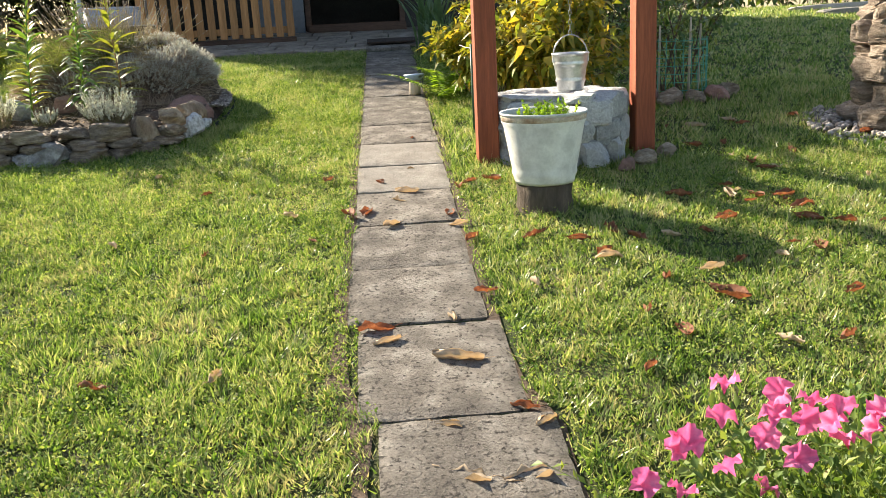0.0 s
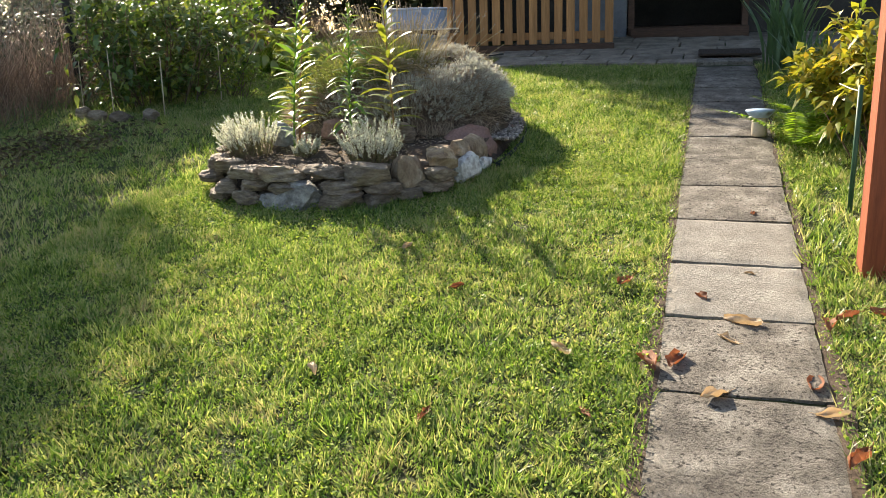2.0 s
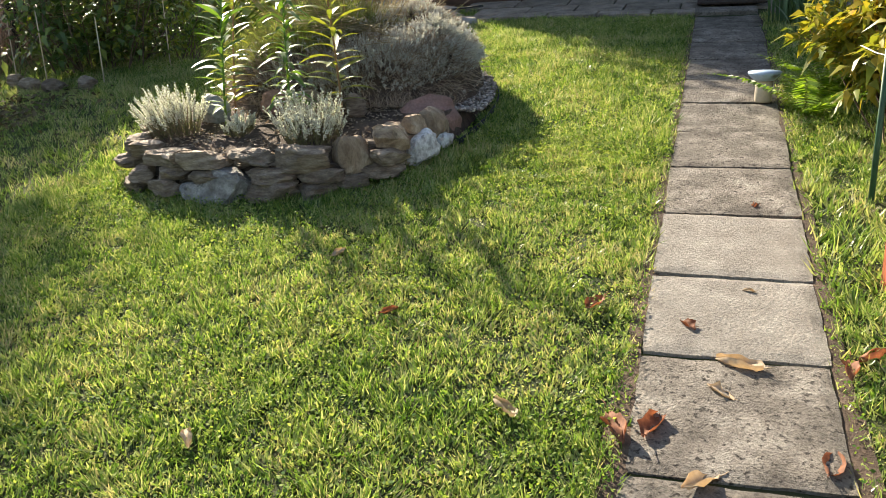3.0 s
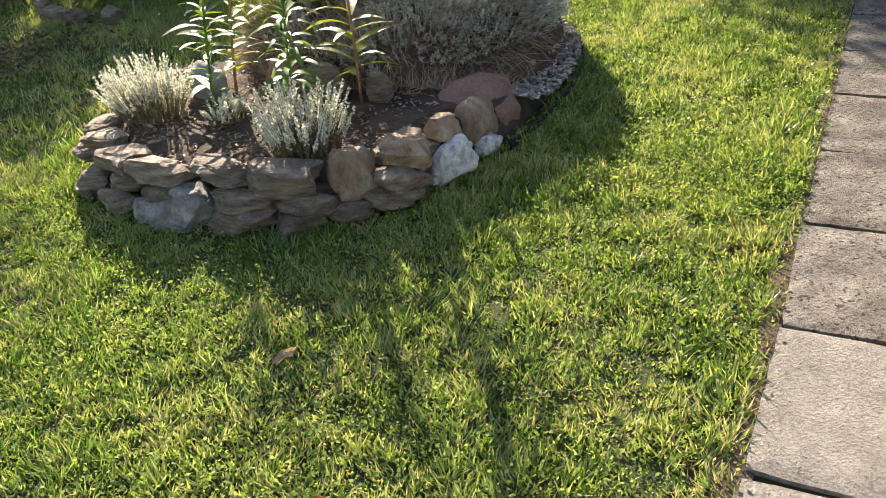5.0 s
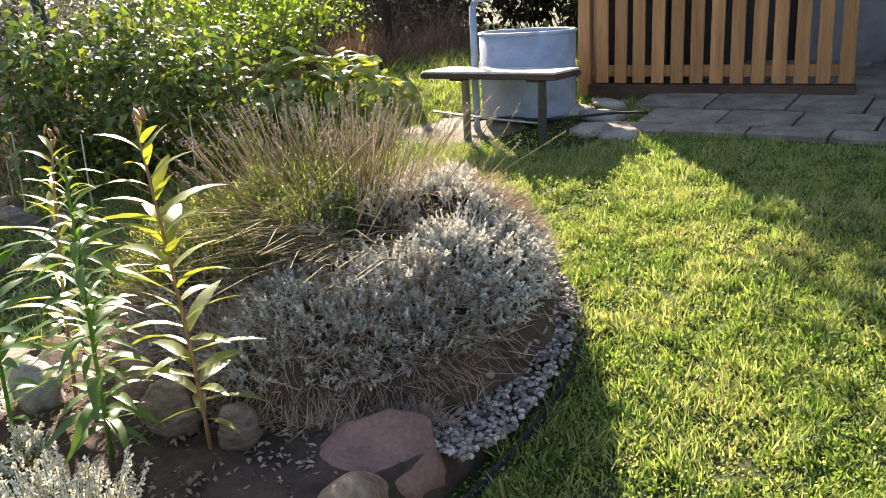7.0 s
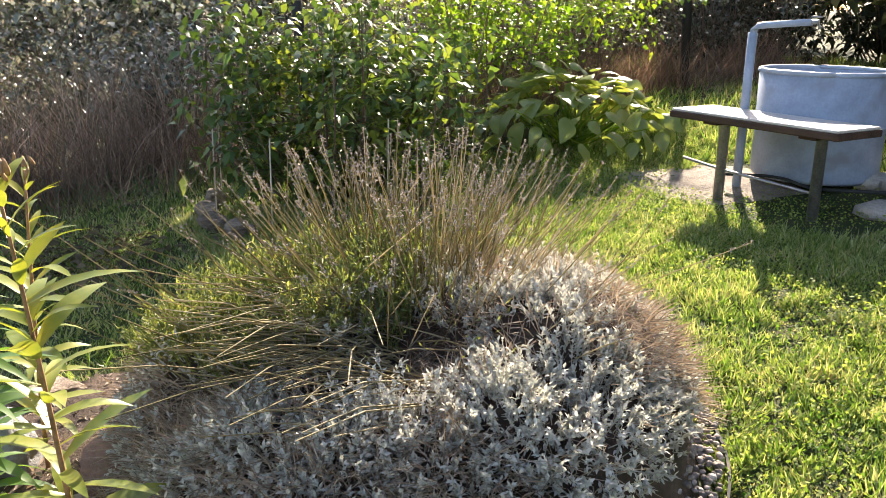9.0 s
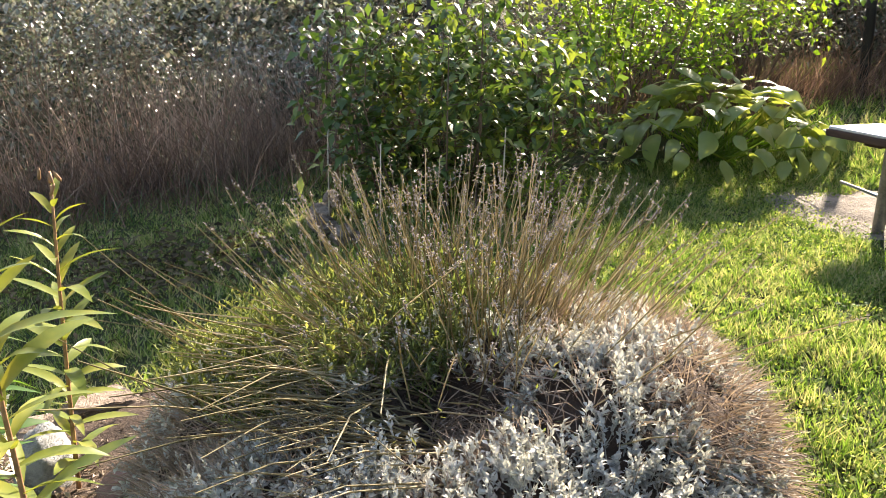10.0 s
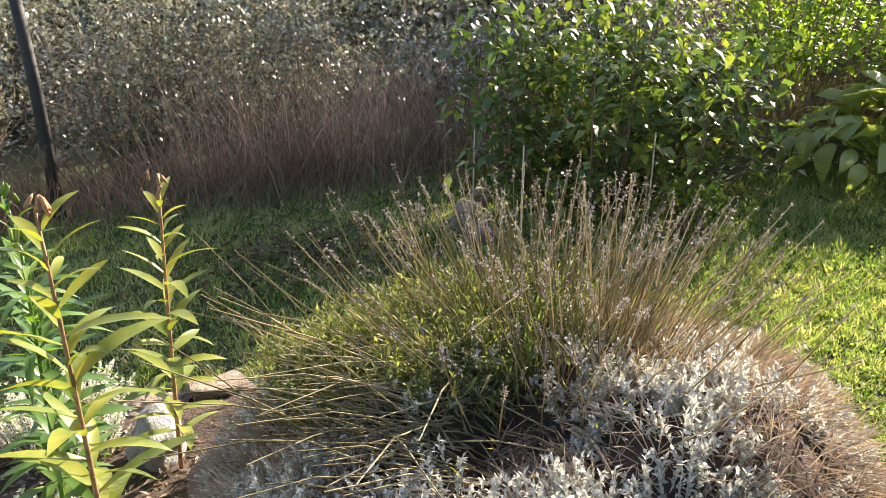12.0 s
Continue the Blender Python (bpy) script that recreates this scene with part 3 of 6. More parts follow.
# loose flat stones by the water tank
rs = random.Random(8)
for x, y, s in ((-2.95, 9.62, 0.36), (-3.05, 9.93, 0.34), (-2.72, 9.50, 0.26), (-3.15, 10.2, 0.34), (-3.3, 10.0, 0.3)):
    st = part("flat_stone", rock_bm(x * 3, (s, s * 0.75, 0.09), 0.2, 2), M["concrete"], None, smooth=True)
    st.matrix_world = pose(x, y, gz(x, y) + 0.01, 6, 0, rs.uniform(0, 180))
    tagged(st, "pale flat natural stone set in the lawn edge", "stone", "flat stones by the terrace")
apron = part("concrete_patch", rock_bm(5, (1.05, 0.7, 0.10), 0.4, 4), M["flag"], None, smooth=True)
apron.matrix_world = pose(-3.95, 9.52, gz(-3.95, 9.52) - 0.015, 6, 0, 8)
tagged(apron, "rough pale concrete patch under the water tank", "concrete slab")

# ---- house ----
HX, HY, HZ = -1.66, 10.66, 1.14
house = thing("house", HX, HY, HZ, 6)
tagged(house, "dark grey garden house with shaded porch and open doorway", "house")


def house_box(name, size, at, mat, label="", parent=None):
    bm = bmesh.new()
    box(bm, size, at, 0, 0.004)
    return part(name, bm, mat, parent or house, label)


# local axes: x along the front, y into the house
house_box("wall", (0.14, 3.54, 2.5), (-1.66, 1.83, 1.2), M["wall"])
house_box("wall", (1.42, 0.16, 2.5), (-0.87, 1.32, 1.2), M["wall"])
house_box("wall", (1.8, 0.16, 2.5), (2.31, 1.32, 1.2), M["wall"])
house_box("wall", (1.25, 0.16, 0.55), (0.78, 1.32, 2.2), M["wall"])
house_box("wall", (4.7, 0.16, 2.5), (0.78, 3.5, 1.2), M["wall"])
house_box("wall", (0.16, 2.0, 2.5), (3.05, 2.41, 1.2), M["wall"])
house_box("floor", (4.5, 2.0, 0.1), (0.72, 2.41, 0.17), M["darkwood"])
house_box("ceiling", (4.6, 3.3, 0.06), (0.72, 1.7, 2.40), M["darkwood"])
house_box("threshold", (1.3, 0.36, 0.16), (0.78, 1.14, 0.13), M["darkwood"], "dark worn wooden doorstep")
house_box("door_frame", (0.07, 0.2, 2.0), (0.12, 1.31, 1.05), M["darkwood"])
house_box("door_frame", (0.07, 0.2, 2.0), (1.40, 1.31, 1.05), M["darkwood"])
dl = house_box("door", (0.62, 0.05, 1.92), (-0.24, 1.19, 1.06), M["door"], "blue-grey painted door leaf standing open")
house_box("handle", (0.03, 0.05, 0.16), (-0.49, 1.14, 1.05), M["black"], "", dl)
house_box("fascia", (4.95, 0.05, 0.4), (0.74, -0.12, 2.6), M["darkwood"])
bm = bmesh.new()
for y0, y1, z0, z1 in ((-0.15, 1.7, 2.80, 3.4), (3.7, 1.7, 2.80, 3.4)):
    vs = [bm.verts.new(c) for c in ((-1.74, y0, z0), (3.25, y0, z0), (3.25, y1, z1), (-1.74, y1, z1))]
    bm.faces.new(vs)
bmesh.ops.solidify(bm, geom=bm.faces[:], thickness=0.06)
part("roof", bm, M["roof"], house)
for x in (-1.70, 3.05):
    bm = bmesh.new()
    vs = [bm.verts.new(c) for c in ((x, -0.08, 2.44), (x, -0.08, 2.78), (x, 1.7, 3.36), (x, 3.5, 2.78), (x, 3.5, 2.44))]
    bm.faces.new(vs)
    bmesh.ops.solidify(bm, geom=bm.faces[:], thickness=0.05)
    part("gable", bm, M["darkwood"], house)
bm = bmesh.new()
tube(bm, [(-1.785, 0.12, 0.02), (-1.785, 0.12, 2.3)], 0.045, None, 10)
part("downpipe", bm, M["blue"], house, "blue-grey rain pipe", True)

screen = thing("slatted_screen", HX, HY, HZ, 8)
tagged(screen, "orange-brown wooden slatted screen along the porch", "screen")
bm = bmesh.new()
box(bm, (1.76, 0.10, 0.10), (-0.88, 0, 0.03), 0, 0.006)
part("base_board", bm, M["darkwood"], screen, "dark brown base beam")
for z in (0.17, 1.05):
    bm = bmesh.new()
    box(bm, (1.74, 0.03, 0.08), (-0.88, 0.025, z), 0, 0.004)
    part("rail", bm, M["slatwood"], screen)
bm = bmesh.new()
box(bm, (0.088, 0.022, 1.15), (0, 0, 0.66), 0, 0.005)
me = bpy.data.meshes.new("slat")
bm.to_mesh(me)
bm.free()
me.materials.append(M["slatwood"])
for i in range(13):
    s = new("slat", me)
    s.parent = screen
    s.matrix_local = pose(-1.666 + 0.134 * i, -0.005, 0, 0, rs.uniform(-0.4, 0.4), 0)
for x in (-1.80,):
    bm = bmesh.new()
    box(bm, (0.09, 0.09, 1.30), (x, 0.02, 0.62), 0, 0.006)
    part("post", bm, M["slatwood"], screen)

bm = bmesh.new()
box(bm, (0.56, 0.34, 0.022), (0, 0, 0), 0, 0.006)
mat_ob = part("doormat", bm, M["matting"], None)
mat_ob.matrix_world = pose(-0.47, 9.98, gz(-0.47, 9.98) + 0.052, 5.5, 0, 4)
tagged(mat_ob, "dark brown doormat on the paving", "doormat")

# ---- rock garden bed ----
def dome(x, y):
    """Height of the bed's soil above the ground: low terrace in front, mound behind."""
    dx, dy = (x + 2.42) / (0.69 if x > -2.42 else 0.84), (y - 6.82) / (0.73 if y < 6.82 else 0.72)
    q = max(0.0, 1 - (dx * dx + dy * dy))
    low = 0.14 - 0.09 * min(1.0, max(0.0, (y - 6.1) / 0.4))
    lump = 0.085 * noise.noise((x * 3.2, y * 3.2, 1.5)) + 0.045 * noise.noise((x * 8, y * 8, 4.5))
    dent = 0.13 * math.exp(-((x + 2.24) ** 2 + (y - 6.72) ** 2) / 0.016)
    return -dent + low + (0.33 + (0.14 - low)) * q ** 0.4 + lump * min(1.0, q * 2.2)


def bed_z(x, y):
    return gz(x, y) + dome(x, y)


bm = bmesh.new()
rings = []
for k in range(1, 19):
    f = k / 18
    ring = []
    for i in range(84):
        a = 2 * math.pi * i / 84
        r = (bed_radius(a) - 0.05) * f
        x, y = BED[0] + r * math.cos(a), BED[1] + r * math.sin(a)
        h = dome(x, y) + 0.025 * noise.noise((x * 7, y * 7, 0)) + 0.012 * noise.noise((x * 22, y * 22, 0))
        if f > 0.97:
            h = -0.04
        ring.append(bm.verts.new((x, y, gz(x, y) + h)))
    rings.append(ring)
for a, b in zip(rings, rings[1:]):
    for i in range(84):
        j = (i + 1) % 84
        bm.faces.new((a[i], b[i], b[j], a[j]))
bm.faces.new(rings[0])
soil = part("soil_bed", bm, M["soil"], None, smooth=True)
tagged(soil, "mounded dark brown soil bed of the rock garden", "soil", kind="structure")

# soil crumbs and bark chips
r = np.random.default_rng(21)
n = 2600
x, y = r.uniform(-3.3, -1.7, n), r.uniform(5.25, 6.4, n)
ok = in_bed(x, y, -0.12)
x, y = x[ok], y[ok]
p = np.stack([x, y, [bed_z(a, b) for a, b in zip(x, y)]], 1)
d = r.normal(0, 1, (len(p), 3)) * (1, 1, 0.3)
crumbs = cloud("bark_chips", *leaves(p, d, r.uniform(0.012, 0.035, len(p)), r.uniform(0.008, 0.016, len(p)), 0.4), M["thatch"])
tagged(crumbs, "scattered small brown chips on the soil", "mulch", kind="stuff")


def stone_mesh(seed, size, mat, rough=0.28, sub=3, flat=1.0):
    """A split fieldstone: uneven outline, flat bed faces, a few broken corners and thin layers on its sides."""
    q = random.Random(int(seed * 31) + 7)
    off = Vector((seed * 3.7, seed * 1.3, seed * 7.1))
    cuts = [(Vector((math.cos(a), math.sin(a), q.uniform(-0.6, 0.8))).normalized(), q.uniform(0.33, 0.48)) for a in (q.uniform(0, 6.28) for _ in range(9))]
    bm = bmesh.new()
    bmesh.ops.create_icosphere(bm, subdivisions=sub + 1, radius=0.5)
    for v in bm.verts:
        p = v.co.copy()
        c = Vector([math.copysign(abs(k * 2) ** e, k) * 0.5 for k, e in zip(p, (0.5, 0.5, 0.34))])
        p = p.lerp(c, 0.95)
        for nrm, d in cuts:
            over = p.dot(nrm) - d
            if over > 0:
                p -= nrm * over
        a = math.atan2(p.y, p.x)
        k = 1 + rough * 0.75 * noise.noise((math.cos(a) * 1.3 + off.x, math.sin(a) * 1.3, off.y)) + rough * 0.35 * noise.noise(p * 5 + off)
        layer = flat * 0.13 * noise.noise((off.z, p.z * 9 + 0.6 * noise.noise(p * 3 + off), off.x))
        p.x, p.y = p.x * (k + layer), p.y * (k + layer)
        p.z *= 1 + rough * 0.9 * noise.noise((p.x * 2.4 + off.y, p.y * 2.4, off.z))
        p += v.normal * (rough * 0.10 * noise.noise(p * 7 + off) + rough * 0.09 * noise.noise(p * 15 + off))
        v.co = Vector((p.x * size[0], p.y * size[1], p.z * size[2]))
    me = bpy.data.meshes.new("stone")
    bm.to_mesh(me)
    bm.free()
    me.materials.append(mat)
    me.set_sharp_from_angle(angle=radians(24))
    return me


edging = thing("stone_edging", -2.4, 5.2)
tagged(edging, "low dry-stacked edging of flat brown stones", "stone edging")
flat_stones = [stone_mesh(30 + s, (1, 1, 1), M["stone"], 0.3, 3, 1.0) for s in range(9)]
rs = random.Random(12)


def set_stone(me, at, size, turn, parent, tilt=(0, 0)):
    ob = new("stone", me)
    ob.matrix_world = pose(*at, tilt[0], tilt[1], turn) @ Matrix.Diagonal((*size, 1))
    ob.parent = parent
    ob.matrix_parent_inverse = parent.matrix_world.inverted()
    return ob


grey_stones = [stone_mesh(50 + s, (1, 1, 1), M["greystone"], 0.26, 3, 0.4) for s in range(2)]
tan_stones = [stone_mesh(55 + s, (1, 1, 1), M["tanstone"], 0.28, 3, 0.7) for s in range(3)]


def along(x, y):
    """The direction of the bed's edge beside a place, in degrees."""
    am = math.atan2(y - BED[1], x - BED[0])
    t0, t1 = am - 0.05, am + 0.05
    dx = bed_radius(t1) * math.cos(t1) - bed_radius(t0) * math.cos(t0)
    dy = bed_radius(t1) * math.sin(t1) - bed_radius(t0) * math.sin(t0)
    return math.degrees(math.atan2(dy, dx))


# small stones behind the face, and the low stack that runs round the shaded end
for course in range(3):
    a = radians(186 + 5 * course)
    while a < radians(318):
        far = a < radians(226)
        l = rs.uniform(0.12, 0.24)
        rad = bed_radius(a) - (0.05 if far else 0.105) - 0.02 * course
        am = a + 0.5 * l / rad
        x, y = BED[0] + rad * math.cos(am), BED[1] + rad * math.sin(am)
        set_stone(rs.choice(flat_stones), (x, y, gz(x, y) + 0.02 + (0.055 if far else 0.042) * course + rs.uniform(-0.006, 0.006)), (l * 1.1, rs.uniform(0.12, 0.17), rs.uniform(0.05, 0.075)), along(x, y) + rs.uniform(-10, 10), edging, (rs.uniform(-7, 7), rs.uniform(-7, 7)))
        a += l / rad
# the face: place, height of the middle, length, depth, thickness, turn off the edge's line
FACE = (
    (-3.05, 5.44, 0.15, 0.20, 0.15, 0.075, 8), (-2.93, 5.34, 0.155, 0.24, 0.17, 0.08, -6), (-2.73, 5.25, 0.15, 0.26, 0.18, 0.08, -14),
    (-2.50, 5.215, 0.16, 0.23, 0.18, 0.085, 10), (-2.27, 5.265, 0.165, 0.27, 0.17, 0.07, -3), (-2.04, 5.31, 0.15, 0.30, 0.18, 0.105, 4),
    (-2.68, 5.215, 0.095, 0.18, 0.15, 0.065, 6), (-2.46, 5.21, 0.095, 0.19, 0.15, 0.055, -8), (-2.17, 5.235, 0.085, 0.22, 0.15, 0.075, 5),
    (-1.97, 5.32, 0.075, 0.21, 0.15, 0.06, -4), (-2.17, 5.22, 0.03, 0.24, 0.16, 0.085, 0), (-1.98, 5.29, 0.02, 0.18, 0.14, 0.065, 7),
    (-2.70, 5.18, 0.035, 0.15, 0.14, 0.075, 0), (-2.86, 5.22, 0.08, 0.15, 0.14, 0.06, -9), (-2.90, 5.24, 0.025, 0.18, 0.15, 0.07, 5),
    (-3.08, 5.38, 0.08, 0.17, 0.14, 0.07, 0), (-1.73, 5.535, 0.10, 0.20, 0.15, 0.075, 2), (-1.75, 5.51, 0.04, 0.21, 0.15, 0.06, -5), (-1.87, 5.41, 0.02, 0.16, 0.14, 0.06, 3))
for k, (x, y, h, l, d, th, turn) in enumerate(FACE):
    set_stone(flat_stones[(k * 4) % 9], (x, y, gz(x, y) + h), (l, d, th), along(x, y) + turn, edging, (rs.uniform(-6, 6), rs.uniform(-5, 5)))
for k, (x, y, h, l, d, th, turn) in enumerate(((-1.88, 5.465, 0.125, 0.175, 0.16, 0.15, 6), (-1.745, 5.585, 0.18, 0.19, 0.17, 0.11, -12), (-1.715, 5.78, 0.175, 0.15, 0.12, 0.085, 8))):
    set_stone(tan_stones[k], (x, y, gz(x, y) + h), (l, d, th), along(x, y) + turn, edging, (rs.uniform(-5, 5), 6))
set_stone(grey_stones[0], (-2.39, 5.20, gz(-2.39, 5.2) + 0.05), (0.28, 0.19, 0.15), along(-2.39, 5.2) + 4, edging)
set_stone(grey_stones[1], (-2.56, 5.18, gz(-2.56, 5.18) + 0.025), (0.12, 0.13, 0.08), along(-2.56, 5.18), edging)


def round_rock(seed, size):
    """A water-worn boulder with one or two broken faces."""
    q = random.Random(seed + 900)
    off = Vector((seed * 2.9, seed * 1.7, seed * 4.3))
    cuts = [(Vector((q.gauss(0, 1), q.gauss(0, 1), q.gauss(0.2, 0.6))).normalized(), q.uniform(0.35, 0.47)) for _ in range(8)]
    bm = bmesh.new()
    bmesh.ops.create_icosphere(bm, subdivisions=4, radius=0.5)
    for v in bm.verts:
        p = v.co.copy()
        for nrm, d in cuts:
            over = p.dot(nrm) - d
            if over > 0:
                p -= nrm * over * 0.95
        p *= 1 + 0.26 * noise.noise(p * 1.9 + off) + 0.12 * noise.noise(p * 5 + off) + 0.04 * noise.noise(p * 16 + off)
        v.co = Vector((p.x * size[0], p.y * size[1], p.z * size[2]))
    return bm


def boulder(x, y, z, size, mat, seed, label, turn=0.0):
    ob = part("boulder", round_rock(seed, size), mat, None, smooth=True)
    ob.matrix_world = pose(x, y, z, 0, 0, turn)
    tagged(ob, label, "boulder")
    return ob


boulder(-1.80, 6.21, gz(-1.80, 6.21) + 0.06, (0.38, 0.28, 0.27), M["redstone"], 3, "large rounded reddish boulder at the bed edge", 35)
boulder(-1.70, 6.0, gz(-1.70, 6.0) + 0.10, (0.24, 0.18, 0.19), M["tanstone"], 8, "tan upright boulder leaning on the bed edge", 60)
quartz = part("boulder", rock_bm(5.4, (0.19, 0.10, 0.14), 0.42, 4), M["quartz"], None, smooth=True)
quartz.matrix_world = pose(-1.655, 5.75, gz(-1.66, 5.75) + 0.075, 0, -18, 72)
tagged(quartz, "rough white quartz stone leaning on the edging", "boulder")
quartz = part("boulder", rock_bm(6.7, (0.12, 0.08, 0.085), 0.4, 3), M["quartz"], None, smooth=True)
quartz.matrix_world = pose(-1.64, 5.98, gz(-1.64, 5.98) + 0.035, 0, 0, 60)
tagged(quartz, "small white quartz stone in the grass", "boulder")
boulder(-2.36, 5.98, bed_z(-2.36, 5.98) + 0.05, (0.2, 0.16, 0.17), M["stone"], 11, "rounded brown boulder half sunk in the soil", 10)
boulder(-2.12, 6.02, bed_z(-2.12, 6.02) + 0.05, (0.12, 0.1, 0.14), M["stone"], 12, "small brown boulder half sunk in the soil", 70)
boulder(-2.88, 5.86, bed_z(-2.88, 5.86) + 0.05, (0.2, 0.16, 0.18), M["wellstone"], 13, "grey rounded boulder half sunk in the soil", 0)
boulder(-2.62, 6.06, bed_z(-2.62, 6.06) + 0.05, (0.18, 0.14, 0.15), M["redstone"], 14, "brown boulder at the foot of the mound", 30)
boulder(-1.90, 6.60, gz(-1.9, 6.60) + 0.12, (0.2, 0.16, 0.2), M["redstone"], 16, "reddish boulder under the overhanging plants", 20)

# gravel strip with black edging
r = np.random.default_rng(4)
ico = bmesh.new()
bmesh.ops.create_icosphere(ico, subdivisions=1, radius=0.5)
bv = np.array([v.co[:] for v in ico.verts])
bf = np.array([[v.index for v in f.verts] for f in ico.faces])
ico.free()


def pebbles(x, y, z, s, seed):
    q = np.random.default_rng(seed)
    n = len(x)
    sc = s[:, None] * q.uniform(0.55, 1.2, (n, 3)) * (1, 1, 0.7)
    ang = q.uniform(0, 6.28, n)
    base = bv[None] * sc[:, None, :] * q.uniform(0.8, 1.2, (n, len(bv), 1))
    c, sn = np.cos(ang)[:, None], np.sin(ang)[:, None]
    X = base[..., 0] * c - base[..., 1] * sn + x[:, None]
    Y = base[..., 0] * sn + base[..., 1] * c + y[:, None]
    Z = base[..., 2] + z[:, None]
    F = (bf[None] + np.arange(n)[:, None, None] * len(bv)).reshape(-1, 3)
    return np.stack([X, Y, Z], -1).reshape(-1, 3), F


a = r.uniform(radians(-3), radians(82), 1900)
rad = np.array([bed_radius(t) for t in a]) - r.uniform(-0.0, 0.28, 1900)
x, y = BED[0] + rad * np.cos(a), BED[1] + rad * np.sin(a)
z = np.array([max(gz(u, v) + 0.015, min(bed_z(u, v), gz(u, v) + 0.10)) for u, v in zip(x, y)]) + r.uniform(0, 0.012, 1900)
gravel = cloud("gravel", *pebbles(x, y, z, r.uniform(0.014, 0.03, 1900), 5), M["pebble"])
tagged(gravel, "strip of grey and pinkish pebbles round the mound", "gravel", kind="stuff")
bm = bmesh.new()
prev = None
for i in range(41):
    t = radians(-18 + 104 * i / 40)
    ring = []
    for dr, dz in ((0.012, -0.03), (0.012, 0.035), (0.02, 0.035), (0.02, -0.03)):
        q = bed_radius(t) + dr
        x, y = BED[0] + q * math.cos(t), BED[1] + q * math.sin(t)
        ring.append(bm.verts.new((x, y, gz(x, y) + dz * 0.6)))
    if prev:
        for k in range(4):
            bm.faces.new((prev[k], prev[(k + 1) % 4], ring[(k + 1) % 4], ring[k]))
    prev = ring
strip = part("lawn_edging", bm, M["black"], None)
tagged(strip, "thin black plastic lawn edging round the gravel", "edging")


def mound_points(n, test, seed, floor_=0.2):
    q = np.random.default_rng(seed)
    out = []
    while len(out) < n:
        x, y = q.uniform(-3.3, -1.6), q.uniform(6.0, 7.75)
        if in_bed(x, y, -0.08) and dome(x, y) > floor_ and test(x, y, q.random()):
            out.append((x, y, bed_z(x, y)))
    return np.array(out)


def outward(p, e=0.02):
    """Surface direction of the mound at each place."""
    res = []
    for x, y, _ in p:
        gx_, gy_ = (bed_z(x + e, y) - bed_z(x - e, y)) / (2 * e), (bed_z(x, y + e) - bed_z(x, y - e)) / (2 * e)
        res.append((-gx_, -gy_, 1.0))
    return unit(np.array(res))


def sprigs(p, way, height, count, leaf, wide, seed):
    """Short shoots with leaves set round them."""
    q = np.random.default_rng(seed)
    n = len(p)
    h = q.uniform(0.5, 1.2, n) * height
    tip = p + way * h[:, None]
    st = sticks(p, tip, 0.0016, 0.0008)
    pos = np.repeat(p, count, 0) + np.repeat(way * h[:, None], count, 0) * np.tile(np.linspace(0.3, 1.0, count), n)[:, None]
    d = np.repeat(way, count, 0) * 0.7 + q.normal(0, 0.65, (n * count, 3))
    return joined(st, leaves(pos, d, leaf * q.uniform(0.6, 1.3, n * count), wide * q.uniform(0.7, 1.3, n * count)))


# grey-leaved cushion over the front and the right of the mound
def silver_part(x, y, u):
    f = (x + 2.38) * 1.1 - (y - 7.0) * 0.35
    hollow = (x + 2.24) ** 2 + (y - 6.72) ** 2 < 0.022
    u *= 1.0 + 0.35 * (y < 6.62) * (x < -2.0)
    return not hollow and (x > -2.02 or u < 0.34 + 1.5 * f + 1.9 * noise.noise((x * 5, y * 5, 2)))


def clumped(name, p, seed, count, label, category, *how):
    """A spreading plant whose shoots are grouped in clumps, each a part."""
    q = np.random.default_rng(seed)
    height, leaves_each, leaf, wide, mat, spread = how
    ob = thing(name, float(p[:, 0].mean()), float(p[:, 1].mean()), float(p[:, 2].min()))
    tagged(ob, label, category)
    mids = p[q.choice(len(p), count, replace=False)]
    near = np.argmin(((p[:, None, :2] - mids[None, :, :2]) ** 2).sum(-1), 1)
    for k in range(count):
        g = p[near == k]
        if len(g) < 3:
            continue
        w = unit(outward(g) + (0, 0, spread) + q.normal(0, 0.32, g.shape) + q.normal(0, 0.18, (1, 3)))
        c = cloud("clump", *sprigs(g, w, height * q.uniform(0.7, 1.35), leaves_each, leaf, wide, seed + k), mat, ob)
        c.matrix_parent_inverse = ob.matrix_world.inverted()
        c["kind"] = "stuff"
    return ob


p = mound_points(2700, silver_part, 31)
clumped("silver_cushion_plant", p, 32, 22, "low silver-grey cushion plant covering the mound", "plant", 0.07, 16, 0.016, 0.0078, M["silver"], 0.45)
p = mound_points(19000, lambda x, y, u: ((x + 2.42) / 0.82) ** 2 + ((y - 6.80) / 0.78) ** 2 < 1.0 and u < 0.16 + 0.75 * (dome(x, y) < 0.38) - 0.85 * (x > -1.98) * (y > 6.75) + 0.7 * noise.noise((x * 4, y * 4, 7)), 33, 0.07)
o = outward(p)
w = unit(o * 0.9 + (0, 0, -0.35) + rng.normal(0, 0.45, p.shape))
th = cloud("dry_thatch", *blades(p + o * 0.02, w, rng.uniform(0.04, 0.12, len(p)), 0.003), M["thatch"])
tagged(th, "dry brown hanging stalks under the cushion plant", "dry stalks", kind="stuff")

